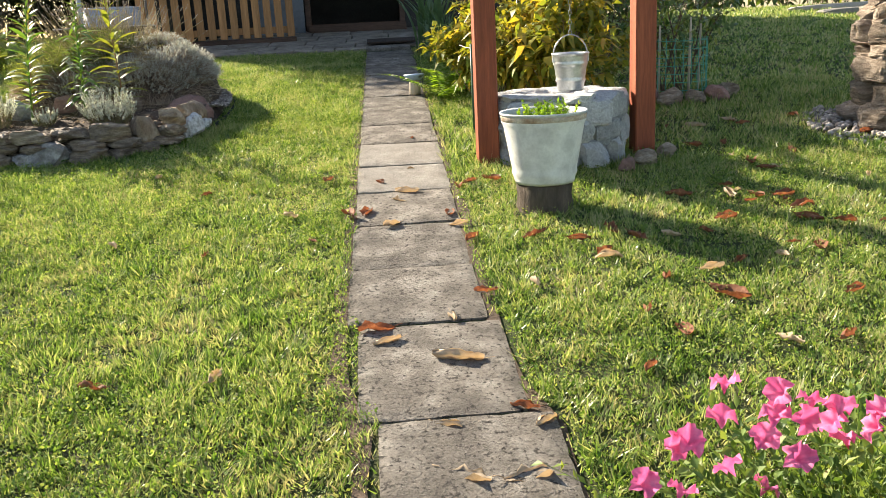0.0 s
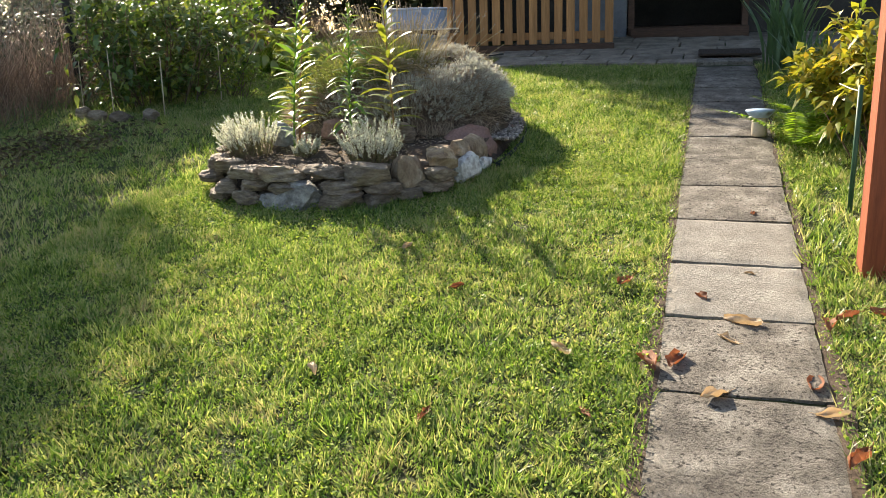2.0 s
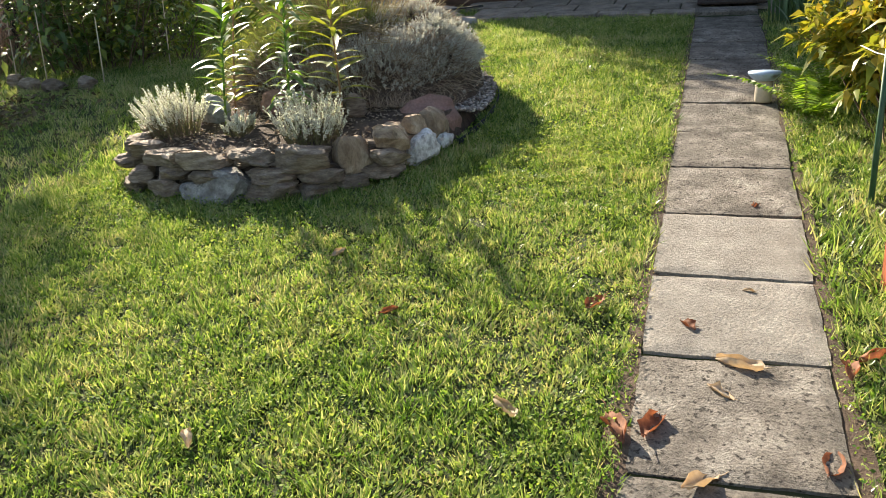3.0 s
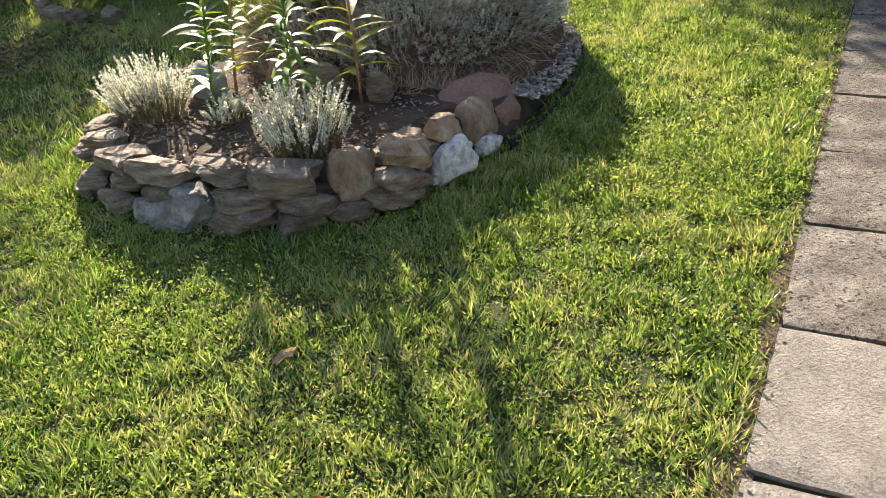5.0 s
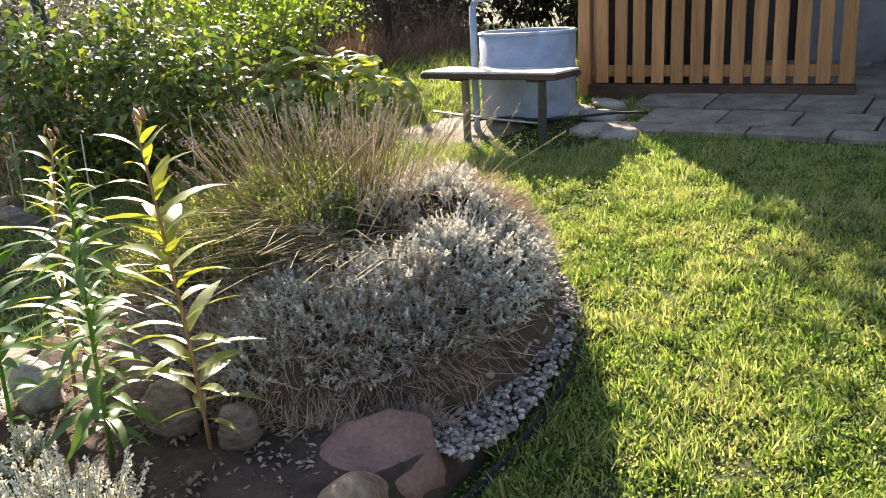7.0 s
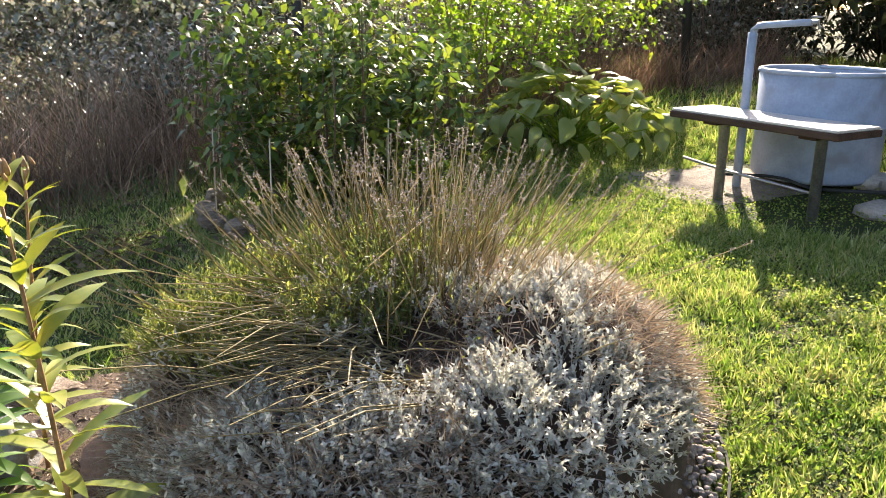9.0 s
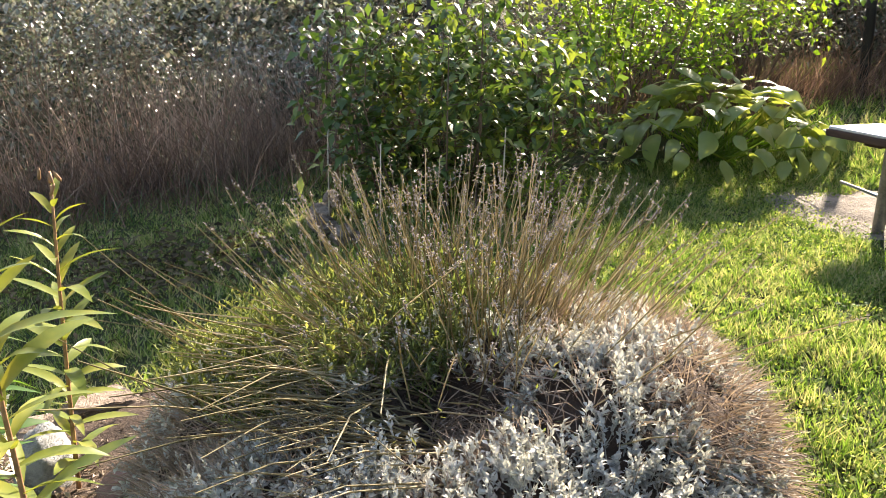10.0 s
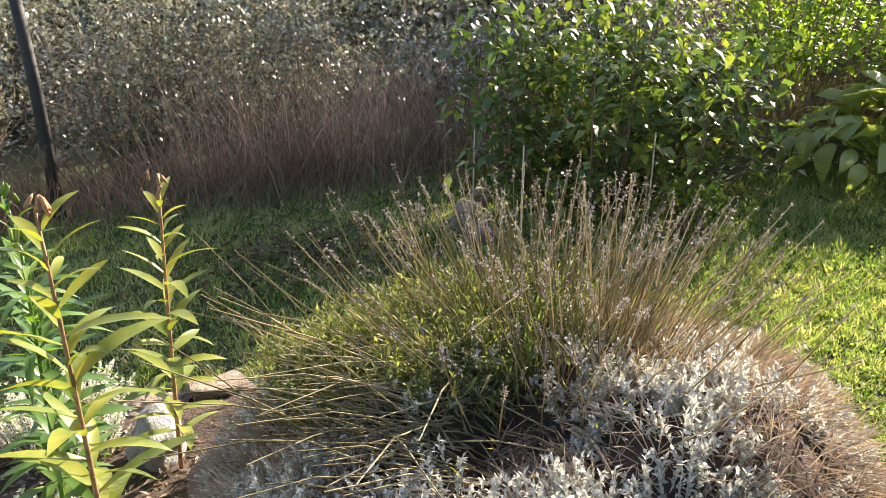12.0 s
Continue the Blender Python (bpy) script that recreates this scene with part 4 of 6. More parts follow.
# fine green foliage over the left and back of the mound
p = mound_points(1500, lambda x, y, u: u < 0.9 and ((x + 2.74) / 0.42) ** 2 + ((y - 6.6) / 0.38) ** 2 < 1, 35)
clumped("feathery_plant", p, 36, 8, "fine-leaved yellowish green plant on the mound", "plant", 0.15, 15, 0.024, 0.0055, M["feather"], 0.8)

# lavender
LAV = np.array((-2.58, 6.90, bed_z(-2.58, 6.90) - 0.02))
lavender = thing("lavender", *LAV)
tagged(lavender, "faded lavender clump with dry grey flower spikes", "lavender")
q = np.random.default_rng(41)
n = 400
base = np.stack([q.normal(0, 0.16, n), q.normal(0, 0.15, n), np.zeros(n)], 1)
lean = base[:, :2] * 2.3 + q.normal(0, 0.22, (n, 2)) * np.where(q.random(n) < 0.22, 2.6, 1.0)[:, None]
way = unit(np.stack([lean[:, 0], lean[:, 1], np.ones(n)], 1))
ln = q.uniform(0.22, 0.47, n)
mid = base + way * ln[:, None] * 0.55
tip = mid + unit(way + q.normal(0, 0.06, (n, 3))) * ln[:, None] * 0.45
stems = cloud("stalk_tuft", *joined(sticks(base, mid, 0.002, 0.0017), sticks(mid, tip, 0.0017, 0.0012)), M["lavstem"], lavender, "thin dry straw-coloured stems")
stems["kind"] = "stuff"
heads = []
for k in range(6):
    f = 1 - k * 0.06 * (0.4 / ln)
    c = mid + (tip - mid) * f[:, None]
    keep = q.random(n) < 0.7
    m = keep.sum()
    for s in range(4):
        heads.append(leaves(c[keep] + q.normal(0, 0.002, (m, 3)), q.normal(0, 1, (m, 3)) + (0, 0, 0.6), q.uniform(0.005, 0.010, m), q.uniform(0.0035, 0.0055, m), 0.4))
hd = cloud("flower_tuft", *joined(*heads), M["lavhead"], lavender, "dry grey-violet flower spikes")
hd["kind"] = "stuff"
nb = 700
bp_ = np.stack([q.normal(0, 0.17, nb), q.normal(0, 0.17, nb), np.zeros(nb)], 1)
bw = unit(np.stack([bp_[:, 0] * 3 + q.normal(0, 0.4, nb), bp_[:, 1] * 3 + q.normal(0, 0.4, nb), np.ones(nb)], 1))
cl = cloud("basal_foliage", *leaves(bp_ + bw * q.uniform(0, 0.12, nb)[:, None], bw, q.uniform(0.03, 0.05, nb), 0.005), M["feather"], lavender)
cl["kind"] = "stuff"

# fallen stalks lying over the front of the mound
n = 170
b = np.stack([q.normal(-2.27, 0.12, n), q.normal(6.62, 0.09, n), np.zeros(n)], 1)
b[:, 2] = [bed_z(u, v) + 0.05 for u, v in b[:, :2]]
ang = q.normal(radians(-112), 0.55, n)
ln = q.uniform(0.15, 0.42, n)
d1 = np.stack([np.cos(ang), np.sin(ang), q.uniform(-0.05, 0.4, n)], 1)
m1 = b + unit(d1) * (ln * 0.55)[:, None]
e1 = m1 + unit(d1 * (1, 1, -0.1)) * (ln * 0.45)[:, None]
stray = np.stack([q.uniform(-2.85, -2.35, 18), q.uniform(6.3, 6.6, 18), np.zeros(18)], 1)
stray[:, 2] = [bed_z(u, v) + 0.03 for u, v in stray[:, :2]]
sa = q.normal(radians(-100), 0.45, 18)
sw = unit(np.stack([np.cos(sa), np.sin(sa), q.uniform(0.35, 1.0, 18)], 1))
s_mid = stray + sw * 0.24
s_end = s_mid + unit(sw + (0, 0, -0.12)) * q.uniform(0.1, 0.26, 18)[:, None]
b, m1, e1 = np.concatenate([b, stray]), np.concatenate([m1, s_mid]), np.concatenate([e1, s_end])
fallen = cloud("fallen_stalks", *joined(sticks(b, m1, 0.0025, 0.002), sticks(m1, e1, 0.002, 0.0014)), M["lavstem"])
tagged(fallen, "bent dry straw-coloured stalks lying over the mound", "dry stalks", kind="stuff")


def long_leaf_mesh(name, length, width, arch, mat, seg=5, fold=0.2, twist=0.0):
    """One pointed leaf along +x with a folded midrib, arching down."""
    bm = bmesh.new()
    rows = []
    for i in range(seg + 1):
        f = i / seg
        wdt = width * 0.5 * (math.sin(math.pi * min(1, f * 0.9 + 0.1)) ** 0.8) if i < seg else 0.0
        x = length * f * (1 - 0.12 * arch * f)
        z = arch * length * (0.25 * f - 0.75 * f * f)
        tw = twist * f
        rows.append([bm.verts.new((x, s * wdt * math.cos(tw), z + abs(s) * wdt * fold + s * wdt * math.sin(tw))) for s in ((-1, 0, 1) if i < seg else (0,))])
    for a, b in zip(rows, rows[1:]):
        if len(b) == 3:
            bm.faces.new((a[0], a[1], b[1], b[0]))
            bm.faces.new((a[1], a[2], b[2], b[1]))
        else:
            bm.faces.new((a[0], a[1], b[0]))
            bm.faces.new((a[1], a[2], b[0]))
    me = bpy.data.meshes.new(name)
    bm.to_mesh(me)
    bm.free()
    me.materials.append(mat)
    me.shade_smooth()
    return me


M["lilystem"] = surface("lilystem", [(0.3, (0.20, 0.11, 0.06)), (0.7, (0.42, 0.24, 0.12))], 30, 90, 0.6, 0, 0.3, 0.002)


def lily(x, y, height, mat, label, seed, count=46, leaf=0.135, lean=(0.0, 0.0), arch=0.5):
    q = random.Random(seed)
    z0 = bed_z(x, y) - 0.01
    ob = thing("lily_plant", x, y, z0)
    tagged(ob, label, "lily", "lilies in the rock bed")
    pts = [(lean[0] * (k / 8) ** 1.4, lean[1] * (k / 8) ** 1.4, height * k / 8) for k in range(9)]
    bm = bmesh.new()
    tube(bm, pts, 0.0065, 0.003, 7)
    part("stem", bm, M["lilystem"] if mat is M["lilyyellow"] else mat, ob, "brown drying stem" if mat is M["lilyyellow"] else "", True)
    meshes = [long_leaf_mesh("leaf", 1.0, 0.195 if mat is M["lilyyellow"] else 0.18, arch * a, mat, 5, 0.25, t) for a, t in ((0.6, 0.3), (1.0, -0.3), (1.4, 0.15))]
    for k in range(count):
        f = 0.12 + 0.86 * k / count
        h = height * f
        ln = leaf * q.uniform(0.75, 1.2) * (1.0 if f < 0.75 else 1.25 - f * 0.75)
        lf = new("leaf", q.choice(meshes))
        lf.parent = ob
        up = -12 - 30 * f + q.uniform(-14, 14)
        lf.matrix_local = pose(lean[0] * f ** 1.4, lean[1] * f ** 1.4, h, 0, 0, k * 137.5 + q.uniform(-25, 25)) @ pose(0.004, 0, 0, q.uniform(-20, 20), up, 0) @ Matrix.Diagonal((ln, ln * q.uniform(0.8, 1.2), ln, 1))
    for k in range(5):
        bm = rock_bm(seed + k, (0.009, 0.009, 0.034), 0.1, 1)
        b = part("seed_pod", bm, M["lilystem"] if mat is M["lilyyellow"] else mat, ob, "", True)
        b.matrix_local = pose(lean[0] + q.uniform(-0.02, 0.02), lean[1] + q.uniform(-0.02, 0.02), height + 0.01 + q.uniform(-0.02, 0.02), q.uniform(-35, 35), q.uniform(-35, 35), 0)
    return ob


lily(-2.70, 5.70, 0.83, M["lily"], "tall green lily stalk with glossy narrow leaves", 1, 56, 0.15, (0.10, -0.02))
lily(-2.80, 5.94, 0.80, M["lilyyellow"], "yellowing lily stalk with long narrow leaves", 2, 44, 0.15, (0.08, 0.03))
lily(-2.38, 5.80, 0.80, M["lily"], "green lily stalk densely set with drooping leaves", 3, 80, 0.145, (0.03, 0.0), 1.0)
lily(-2.17, 5.96, 0.89, M["lilyyellow"], "yellow-green lily stalk with orange tip leaves", 4, 44, 0.185, (-0.02, -0.06))


M["heathleaf"] = leafy("heathleaf", [(0.15, (0.07, 0.075, 0.035)), (0.5, (0.15, 0.165, 0.075)), (0.85, (0.26, 0.25, 0.13))], (1.2, 1.2, 0.7), 0.25, 0.7, 6.0, 0.2, 0.4)


def heather(x, y, rad, height, seed, label, tilt=(0.0, 0.0)):
    q = np.random.default_rng(seed)
    n = int(4200 * rad * rad)
    ob = thing("heather", x, y, bed_z(x, y) - 0.02)
    tagged(ob, label, "heather", "heathers in the rock bed")
    rr, az = rad * 0.55 * np.sqrt(q.uniform(0, 1, n)), q.uniform(0, 2 * math.pi, n)
    b = np.stack([rr * np.cos(az), rr * np.sin(az), np.zeros(n)], 1)
    lean = b[:, :2] / rad * 0.9 + q.normal(0, 0.14, (n, 2)) + np.array(tilt)
    w = unit(np.stack([lean[:, 0], lean[:, 1], np.ones(n)], 1))
    ln = q.uniform(0.6, 1.15, n) * height * (1 - 0.7 * (rr / rad) ** 2)
    tip = b + w * ln[:, None]
    cloud("stalk_tuft", *sticks(b, tip, 0.0016, 0.001), M["twig"], ob)["kind"] = "stuff"
    for name, mat, f0, f1, c, size, wide, label_ in (("flower_tuft", "heather", 0.55, 1.0, 34, 0.012, 0.009, "tiny whitish bells on upright spikes"), ("foliage", "heathleaf", 0.12, 0.66, 22, 0.012, 0.005, "short dull green needles")):
        f = np.tile(np.linspace(f0, f1, c), n)
        pos = np.repeat(b, c, 0) + np.repeat(w * ln[:, None], c, 0) * f[:, None]
        d = np.repeat(w, c, 0) * 0.8 + q.normal(0, 0.55, (n * c, 3))
        cloud(name, *leaves(pos, d, size, wide, 0.3), M[mat], ob, label_)["kind"] = "stuff"
    return ob


heather(-2.11, 5.52, 0.19, 0.26, 51, "white flowering heather on dark soil")
heather(-2.93, 5.60, 0.19, 0.26, 52, "white flowering heather at the stone edging", (-0.25, -0.05))
heather(-2.60, 5.66, 0.10, 0.13, 53, "small grey-green heather beside the lilies")

# ---- water tank, standpipe and bench ----
tank = thing("water_tank", -3.63, 9.92, None, 4)
tagged(tank, "round blue-grey metal water tank with rolled rims", "water tank")
bm = bmesh.new()
lathe(bm, [(0.0, 0.02), (0.315, 0.02), (0.33, 0.04), (0.33, 0.29), (0.345, 0.30), (0.345, 0.325), (0.33, 0.335), (0.335, 0.585), (0.32, 0.585), (0.315, 0.05), (0.0, 0.045)], 48)
part("body", bm, M["blue"], tank, "", True)
bm = bmesh.new()
pts = [(0.33 * math.cos(a), 0.33 * math.sin(a), 0.585) for a in np.linspace(0, 2 * math.pi, 49)]
tube(bm, pts, 0.014, None, 8)
part("rim", bm, M["blue"], tank, "", True)
bm = bmesh.new()
lathe(bm, [(0.0, 0.44), (0.317, 0.44)], 40)
part("water", bm, M["water"], tank, "dark still water")

pipe = thing("standpipe", -3.80, 9.52)
tagged(pipe, "blue-grey standpipe with a bent tap arm", "standpipe")
bm = bmesh.new()
tube(bm, [(0, 0, 0), (0, 0, 0.45), (0, 0, 0.84)], 0.024, None, 12)
part("riser", bm, M["blue"], pipe, "", True)
bm = bmesh.new()
tube(bm, [(0, 0, 0.82), (0.006, 0, 0.855), (0.03, 0.005, 0.875), (0.07, 0.01, 0.88), (0.30, 0.07, 0.90)], 0.019, 0.017, 10)
part("arm", bm, M["blue"], pipe, "", True)
bm = bmesh.new()
tube(bm, [(0.29, 0.065, 0.90), (0.33, 0.075, 0.902), (0.345, 0.08, 0.87)], 0.014, None, 8)
box(bm, (0.05, 0.012, 0.01), (0.32, 0.075, 0.925), 20, 0.002)
part("tap", bm, M["steel"], pipe, "small metal tap", True)

bench = thing("bench", -3.49, 9.34, None, 2)
tagged(bench, "low bench with pale worn top on two steel legs", "bench")
bm = bmesh.new()
box(bm, (0.985, 0.32, 0.014), (0, 0, 0.452), 0, 0.004)
part("seat", bm, M["plank"], bench, "pale worn seat board")
bm = bmesh.new()
box(bm, (1.0, 0.335, 0.034), (0, 0, 0.429), 0, 0.005)
part("seat_frame", bm, M["darkwood"], bench, "dark edge frame under the board")
for x in (-0.244, 0.326):
    bm = bmesh.new()
    lathe(bm, [(0.0, -0.04), (0.027, -0.04), (0.027, 0.405), (0.045, 0.408), (0.045, 0.414), (0.0, 0.414)], 16, (x, -0.02, 0))
    part("leg", bm, M["steel"], bench, "round steel leg", True)
    bm = bmesh.new()
    box(bm, (0.09, 0.28, 0.016), (x, 0, 0.405), 0, 0.003)
    part("bracket", bm, M["darkwood"], bench)
bm = bmesh.new()
tube(bm, [(-0.544, 0.02, 0.17), (-0.244, -0.02, 0.155), (0.326, -0.02, 0.13)], 0.008, None, 8)
part("crossbar", bm, M["steel"], bench, "", True)

hose = thing("hose", -2.95, 9.7)
tagged(hose, "thin black hose lying by the tank", "hose")
bm = bmesh.new()
tube(bm, [(-0.9 + 0.1 * k, -0.22 + 0.10 * math.sin(k * 0.7), 0.03 + 0.008 * k) for k in range(14)], 0.009, None, 6)
part("hose_tube", bm, M["black"], hose, "", True)

# ---- well with its frame, bucket, tub ----
well = thing("well", 0.72, 4.93, None, 3)
tagged(well, "low round well of grey rough stone with flat cap", "well")
bm = bmesh.new()
rings = lathe(bm, [(0.0, 0.33), (0.25, 0.33), (0.30, 0.33), (0.325, 0.32), (0.33, 0.28), (0.325, 0.19), (0.335, 0.1), (0.33, -0.08)], 72)
for v in bm.verts:
    c = noise.noise((v.co.x * 9, v.co.y * 9, v.co.z * 9)) * 0.014 + noise.noise((v.co.x * 25, v.co.y * 25, v.co.z * 25)) * 0.008
    rr = math.hypot(v.co.x, v.co.y)
    if rr > 0.3:
        v.co.x *= 1 + c * 2.4
        v.co.y *= 1 + c * 2.4
    v.co.z += c * 0.5
bmesh.ops.remove_doubles(bm, verts=bm.verts[:], dist=0.0005)
part("ring", bm, M["wellstone"], well, "", True)
block = [stone_mesh(60 + s, (1, 1, 1), M["wellstone"], 0.16, 3, 0.3) for s in range(4)]
rs = random.Random(31)
for row in range(3):
    for k in range(11):
        a = 2 * math.pi * (k + 0.5 * (row % 2)) / 11
        x, y = well.matrix_world.translation.x + 0.325 * math.cos(a), well.matrix_world.translation.y + 0.325 * math.sin(a)
        set_stone(rs.choice(block), (x, y, gz(0.72, 4.93) + 0.03 + 0.112 * row), (0.15, 0.215, 0.15), math.degrees(a), well, (0, 0))
for k in range(9):
    a = 2 * math.pi * k / 9
    x, y = well.matrix_world.translation.x + 0.28 * math.cos(a), well.matrix_world.translation.y + 0.28 * math.sin(a)
    ob = set_stone(rs.choice(block), (x, y, gz(0.72, 4.93) + 0.335), (0.27, 0.23, 0.05), math.degrees(a) + 90, well)
    ob.name = "cap_stone"

frame_ob = thing("well_arch", 0.745, 4.88, None, 6)
tagged(frame_ob, "red-brown painted timber arch over the well", "arch")
for x in (-0.46, 0.46):
    bm = bmesh.new()
    box(bm, (0.12, 0.12, 2.2), (x, 0, 1.04), 0, 0.008)
    part("post", bm, M["redwood"], frame_ob, "square red-brown timber post")
bm = bmesh.new()
box(bm, (1.2, 0.11, 0.12), (0, 0, 2.2), 0, 0.008)
part("beam", bm, M["redwood"], frame_ob)


def pail(name, x, y, z, r0, r1, h, mat, label, ribs, category):
    ob = thing(name, x, y, z)
    tagged(ob, label, category)
    bm = bmesh.new()
    prof = [(0.0, 0.004), (r0 * 0.96, 0.004), (r0, 0.0)]
    for k in range(1, 20):
        f = k / 20
        bulge = sum(0.006 * math.exp(-((f - c) / 0.03) ** 2) for c in ribs)
        prof.append((r0 + (r1 - r0) * f + bulge, h * f))
    prof += [(r1, h), (r1 + 0.008, h + 0.004), (r1 + 0.006, h + 0.012), (r1 - 0.006, h + 0.008), (r1 - 0.008, h - 0.01), (r0 - 0.004, 0.012), (0.0, 0.012)]
    lathe(bm, prof, 44)
    part("body", bm, mat, ob, "", True)
    return ob


WZ = gz(0.72, 4.93) + 0.362
bucket = pail("bucket", 0.775, 4.86, WZ, 0.072, 0.1, 0.2, M["zinc"], "small galvanised bucket on the well cap", (0.3, 0.75), "bucket")
bm = bmesh.new()
tube(bm, [(0.098 * math.cos(a), 0.0, 0.185 + 0.125 * math.sin(a)) for a in np.linspace(0, math.pi, 19)], 0.004, None, 6)
part("handle", bm, M["steel"], bucket, "thin wire handle", True)
for s in (-1, 1):
    bm = bmesh.new()
    box(bm, (0.008, 0.035, 0.05), (s * 0.098, 0, 0.185), 0, 0.002)
    part("ear", bm, M["zinc"], bucket)
chain = thing("chain", 0.775, 4.86, WZ + 0.31)
tagged(chain, "thin rusty chain hanging above the bucket", "chain")
for k in range(34):
    bm = bmesh.new()
    tube(bm, [(0.008 * math.cos(a), 0.0, 0.016 * math.sin(a)) for a in np.linspace(0, 2 * math.pi, 11)], 0.0022, None, 4)
    ln = part("link", bm, M["steel"], chain)
    ln.matrix_local = pose(0, 0, 0.012 + 0.027 * k, 0, 0, 90 * (k % 2))

SX, SY = 0.505, 3.98
stump = thing("stump", SX, SY)
tagged(stump, "dark weathered wooden stump under the tub", "stump")
bm = bmesh.new()
lathe(bm, [(0.0, 0.115), (0.125, 0.115), (0.135, 0.105), (0.13, 0.05), (0.145, -0.05)], 28)
for v in bm.verts:
    k = 1 + 0.08 * noise.noise((v.co.x * 14, v.co.y * 14, v.co.z * 3))
    v.co.x, v.co.y = v.co.x * k, v.co.y * k
part("trunk", bm, M["bark"], stump, "", True)
tub = pail("planter_tub", SX, SY, gz(SX, SY) + 0.115, 0.142, 0.2, 0.325, M["whitetub"], "chalky white metal tub planted with herbs", (0.14, 0.9), "tub")
bm = bmesh.new()
lathe(bm, [(0.0, 0.285), (0.1, 0.29), (0.188, 0.28)], 30)
part("soil", bm, M["soil"], tub, "", True)
bm = bmesh.new()
lathe(bm, [(0.1975, 0.297), (0.2003, 0.298), (0.2025, 0.316), (0.2033, 0.322)], 44)
part("band", bm, M["rust"], tub, "rust-stained band under the rim", True)
q = np.random.default_rng(71)
n = 60
b = np.stack([q.normal(0.02, 0.07, n), q.normal(0.0, 0.07, n), np.full(n, 0.28)], 1)
w = unit(q.normal(0, 0.35, (n, 3)) + (0, 0, 1))
cloud("herb_growth", *sprigs(b, w, 0.085, 10, 0.022, 0.014, 72), M["fern"], tub, "sparse bright green herbs")["kind"] = "stuff"

stake = thing("stake", 0.25, 5.56)
tagged(stake, "dark green metal garden stake with a string", "stake")
bm = bmesh.new()
tube(bm, [(0, 0, -0.05), (0, 0, 0.56)], 0.011, None, 8)
part("rod", bm, M["green"], stake, "", True)
bm = bmesh.new()
tube(bm, [(0.01, 0, 0.53), (-0.03, 0.1, 0.535), (-0.07, 0.22, 0.55)], 0.003, None, 5)
part("string", bm, M["cord"], stake, "pale string")

# ---- plants on the well side ----


def leaf_bush(name, x, y, rad, height, count, leaf, wide, mat, label, seed, category="shrub", stems=26, low=0.15, droop=0.3, z=None, squash=1.0, twig=None, full=False):
    """A shrub of several stems that fork twice, with leaves along the shoots and an uneven outline."""
    q = np.random.default_rng(seed)
    ob = thing(name, x, y, z)
    tagged(ob, label, category)
    b = q.normal(0, rad * 0.13, (stems, 3)) * (1, 1, 0)
    ang = q.uniform(0, 2 * math.pi, stems)
    spread = np.sqrt(q.uniform(0, 1, stems)) * rad * 0.8
    if full:
        b = b + np.stack([np.cos(ang), np.sin(ang), np.zeros(stems)], 1) * (spread * 0.6)[:, None]
    hh = height * (0.62 + 0.3 * q.random(stems)) * np.sqrt(np.maximum(0.15, 1 - (spread / rad) ** 2))
    m = b + np.stack([np.cos(ang) * spread * 0.55, np.sin(ang) * spread * 0.55 * squash, hh * 0.6], 1)
    e = b + np.stack([np.cos(ang) * spread * (0.5 if full else 1), np.sin(ang) * spread * (0.5 if full else 1) * squash, hh], 1)
    r0 = 0.003 + 0.0032 * height
    segs = [sticks(b, m, r0, r0 * 0.7), sticks(m, e, r0 * 0.7, r0 * 0.35)]
    shoots = 12 if full else 7
    f = q.uniform(0, 1, stems * shoots)[:, None]
    lo_, hi_ = np.repeat(b * 0.9 + m * 0.1 if full else b * 0.3 + m * 0.7, shoots, 0), np.repeat(e, shoots, 0)
    s0 = lo_ + (hi_ - lo_) * f
    s1 = s0 + unit(np.stack([q.normal(0, 1, len(s0)), q.normal(0, 1, len(s0)) * squash, q.normal(0.35, 0.6, len(s0))], 1)) * (rad * q.uniform(0.2, 0.5, len(s0)))[:, None]
    segs.append(sticks(s0, s1, r0 * 0.4, r0 * 0.15))
    wood = cloud("twig_work", *joined(*segs), twig or M["twig"], ob)
    wood["kind"] = "stuff"
    a0, a1 = np.concatenate([m, s0]), np.concatenate([e, s1])
    pick = q.integers(0, len(a0), count)
    t = q.uniform(0.1, 1.05, count)[:, None]
    p = a0[pick] + (a1[pick] - a0[pick]) * t + q.normal(0, rad * 0.035, (count, 3))
    p[:, 2] = np.maximum(p[:, 2], low * height * q.random(count) + 0.02)
    d = unit(a1[pick] - a0[pick]) * 0.6 + q.normal(0, 0.6, (count, 3))
    lv = cloud("foliage", *leaves(p, d, leaf * q.uniform(0.6, 1.35, count), wide * q.uniform(0.6, 1.3, count), 0.2, droop), mat, ob)
    lv["kind"] = "stuff"
    return ob


leaf_bush("peony", 0.92, 6.05, 0.62, 0.98, 3800, 0.10, 0.044, M["yellowbush"], "large peony bush in yellow and orange autumn leaf", 81, "peony", 30)
leaf_bush("peony", 0.46, 6.3, 0.45, 0.92, 3000, 0.095, 0.036, M["yellowbush"], "peony clump with yellow leaves beside the path", 82, "peony", 20)
leaf_bush("peony", 0.30, 7.05, 0.38, 0.6, 1200, 0.09, 0.038, M["yellowbush"], "smaller yellow-green peony clump near the fern", 83, "peony", 18)
leaf_bush("dark_shrub", 1.5, 8.0, 0.8, 1.3, 2600, 0.07, 0.035, M["shrub"], "dark green shrub behind the peonies", 84)


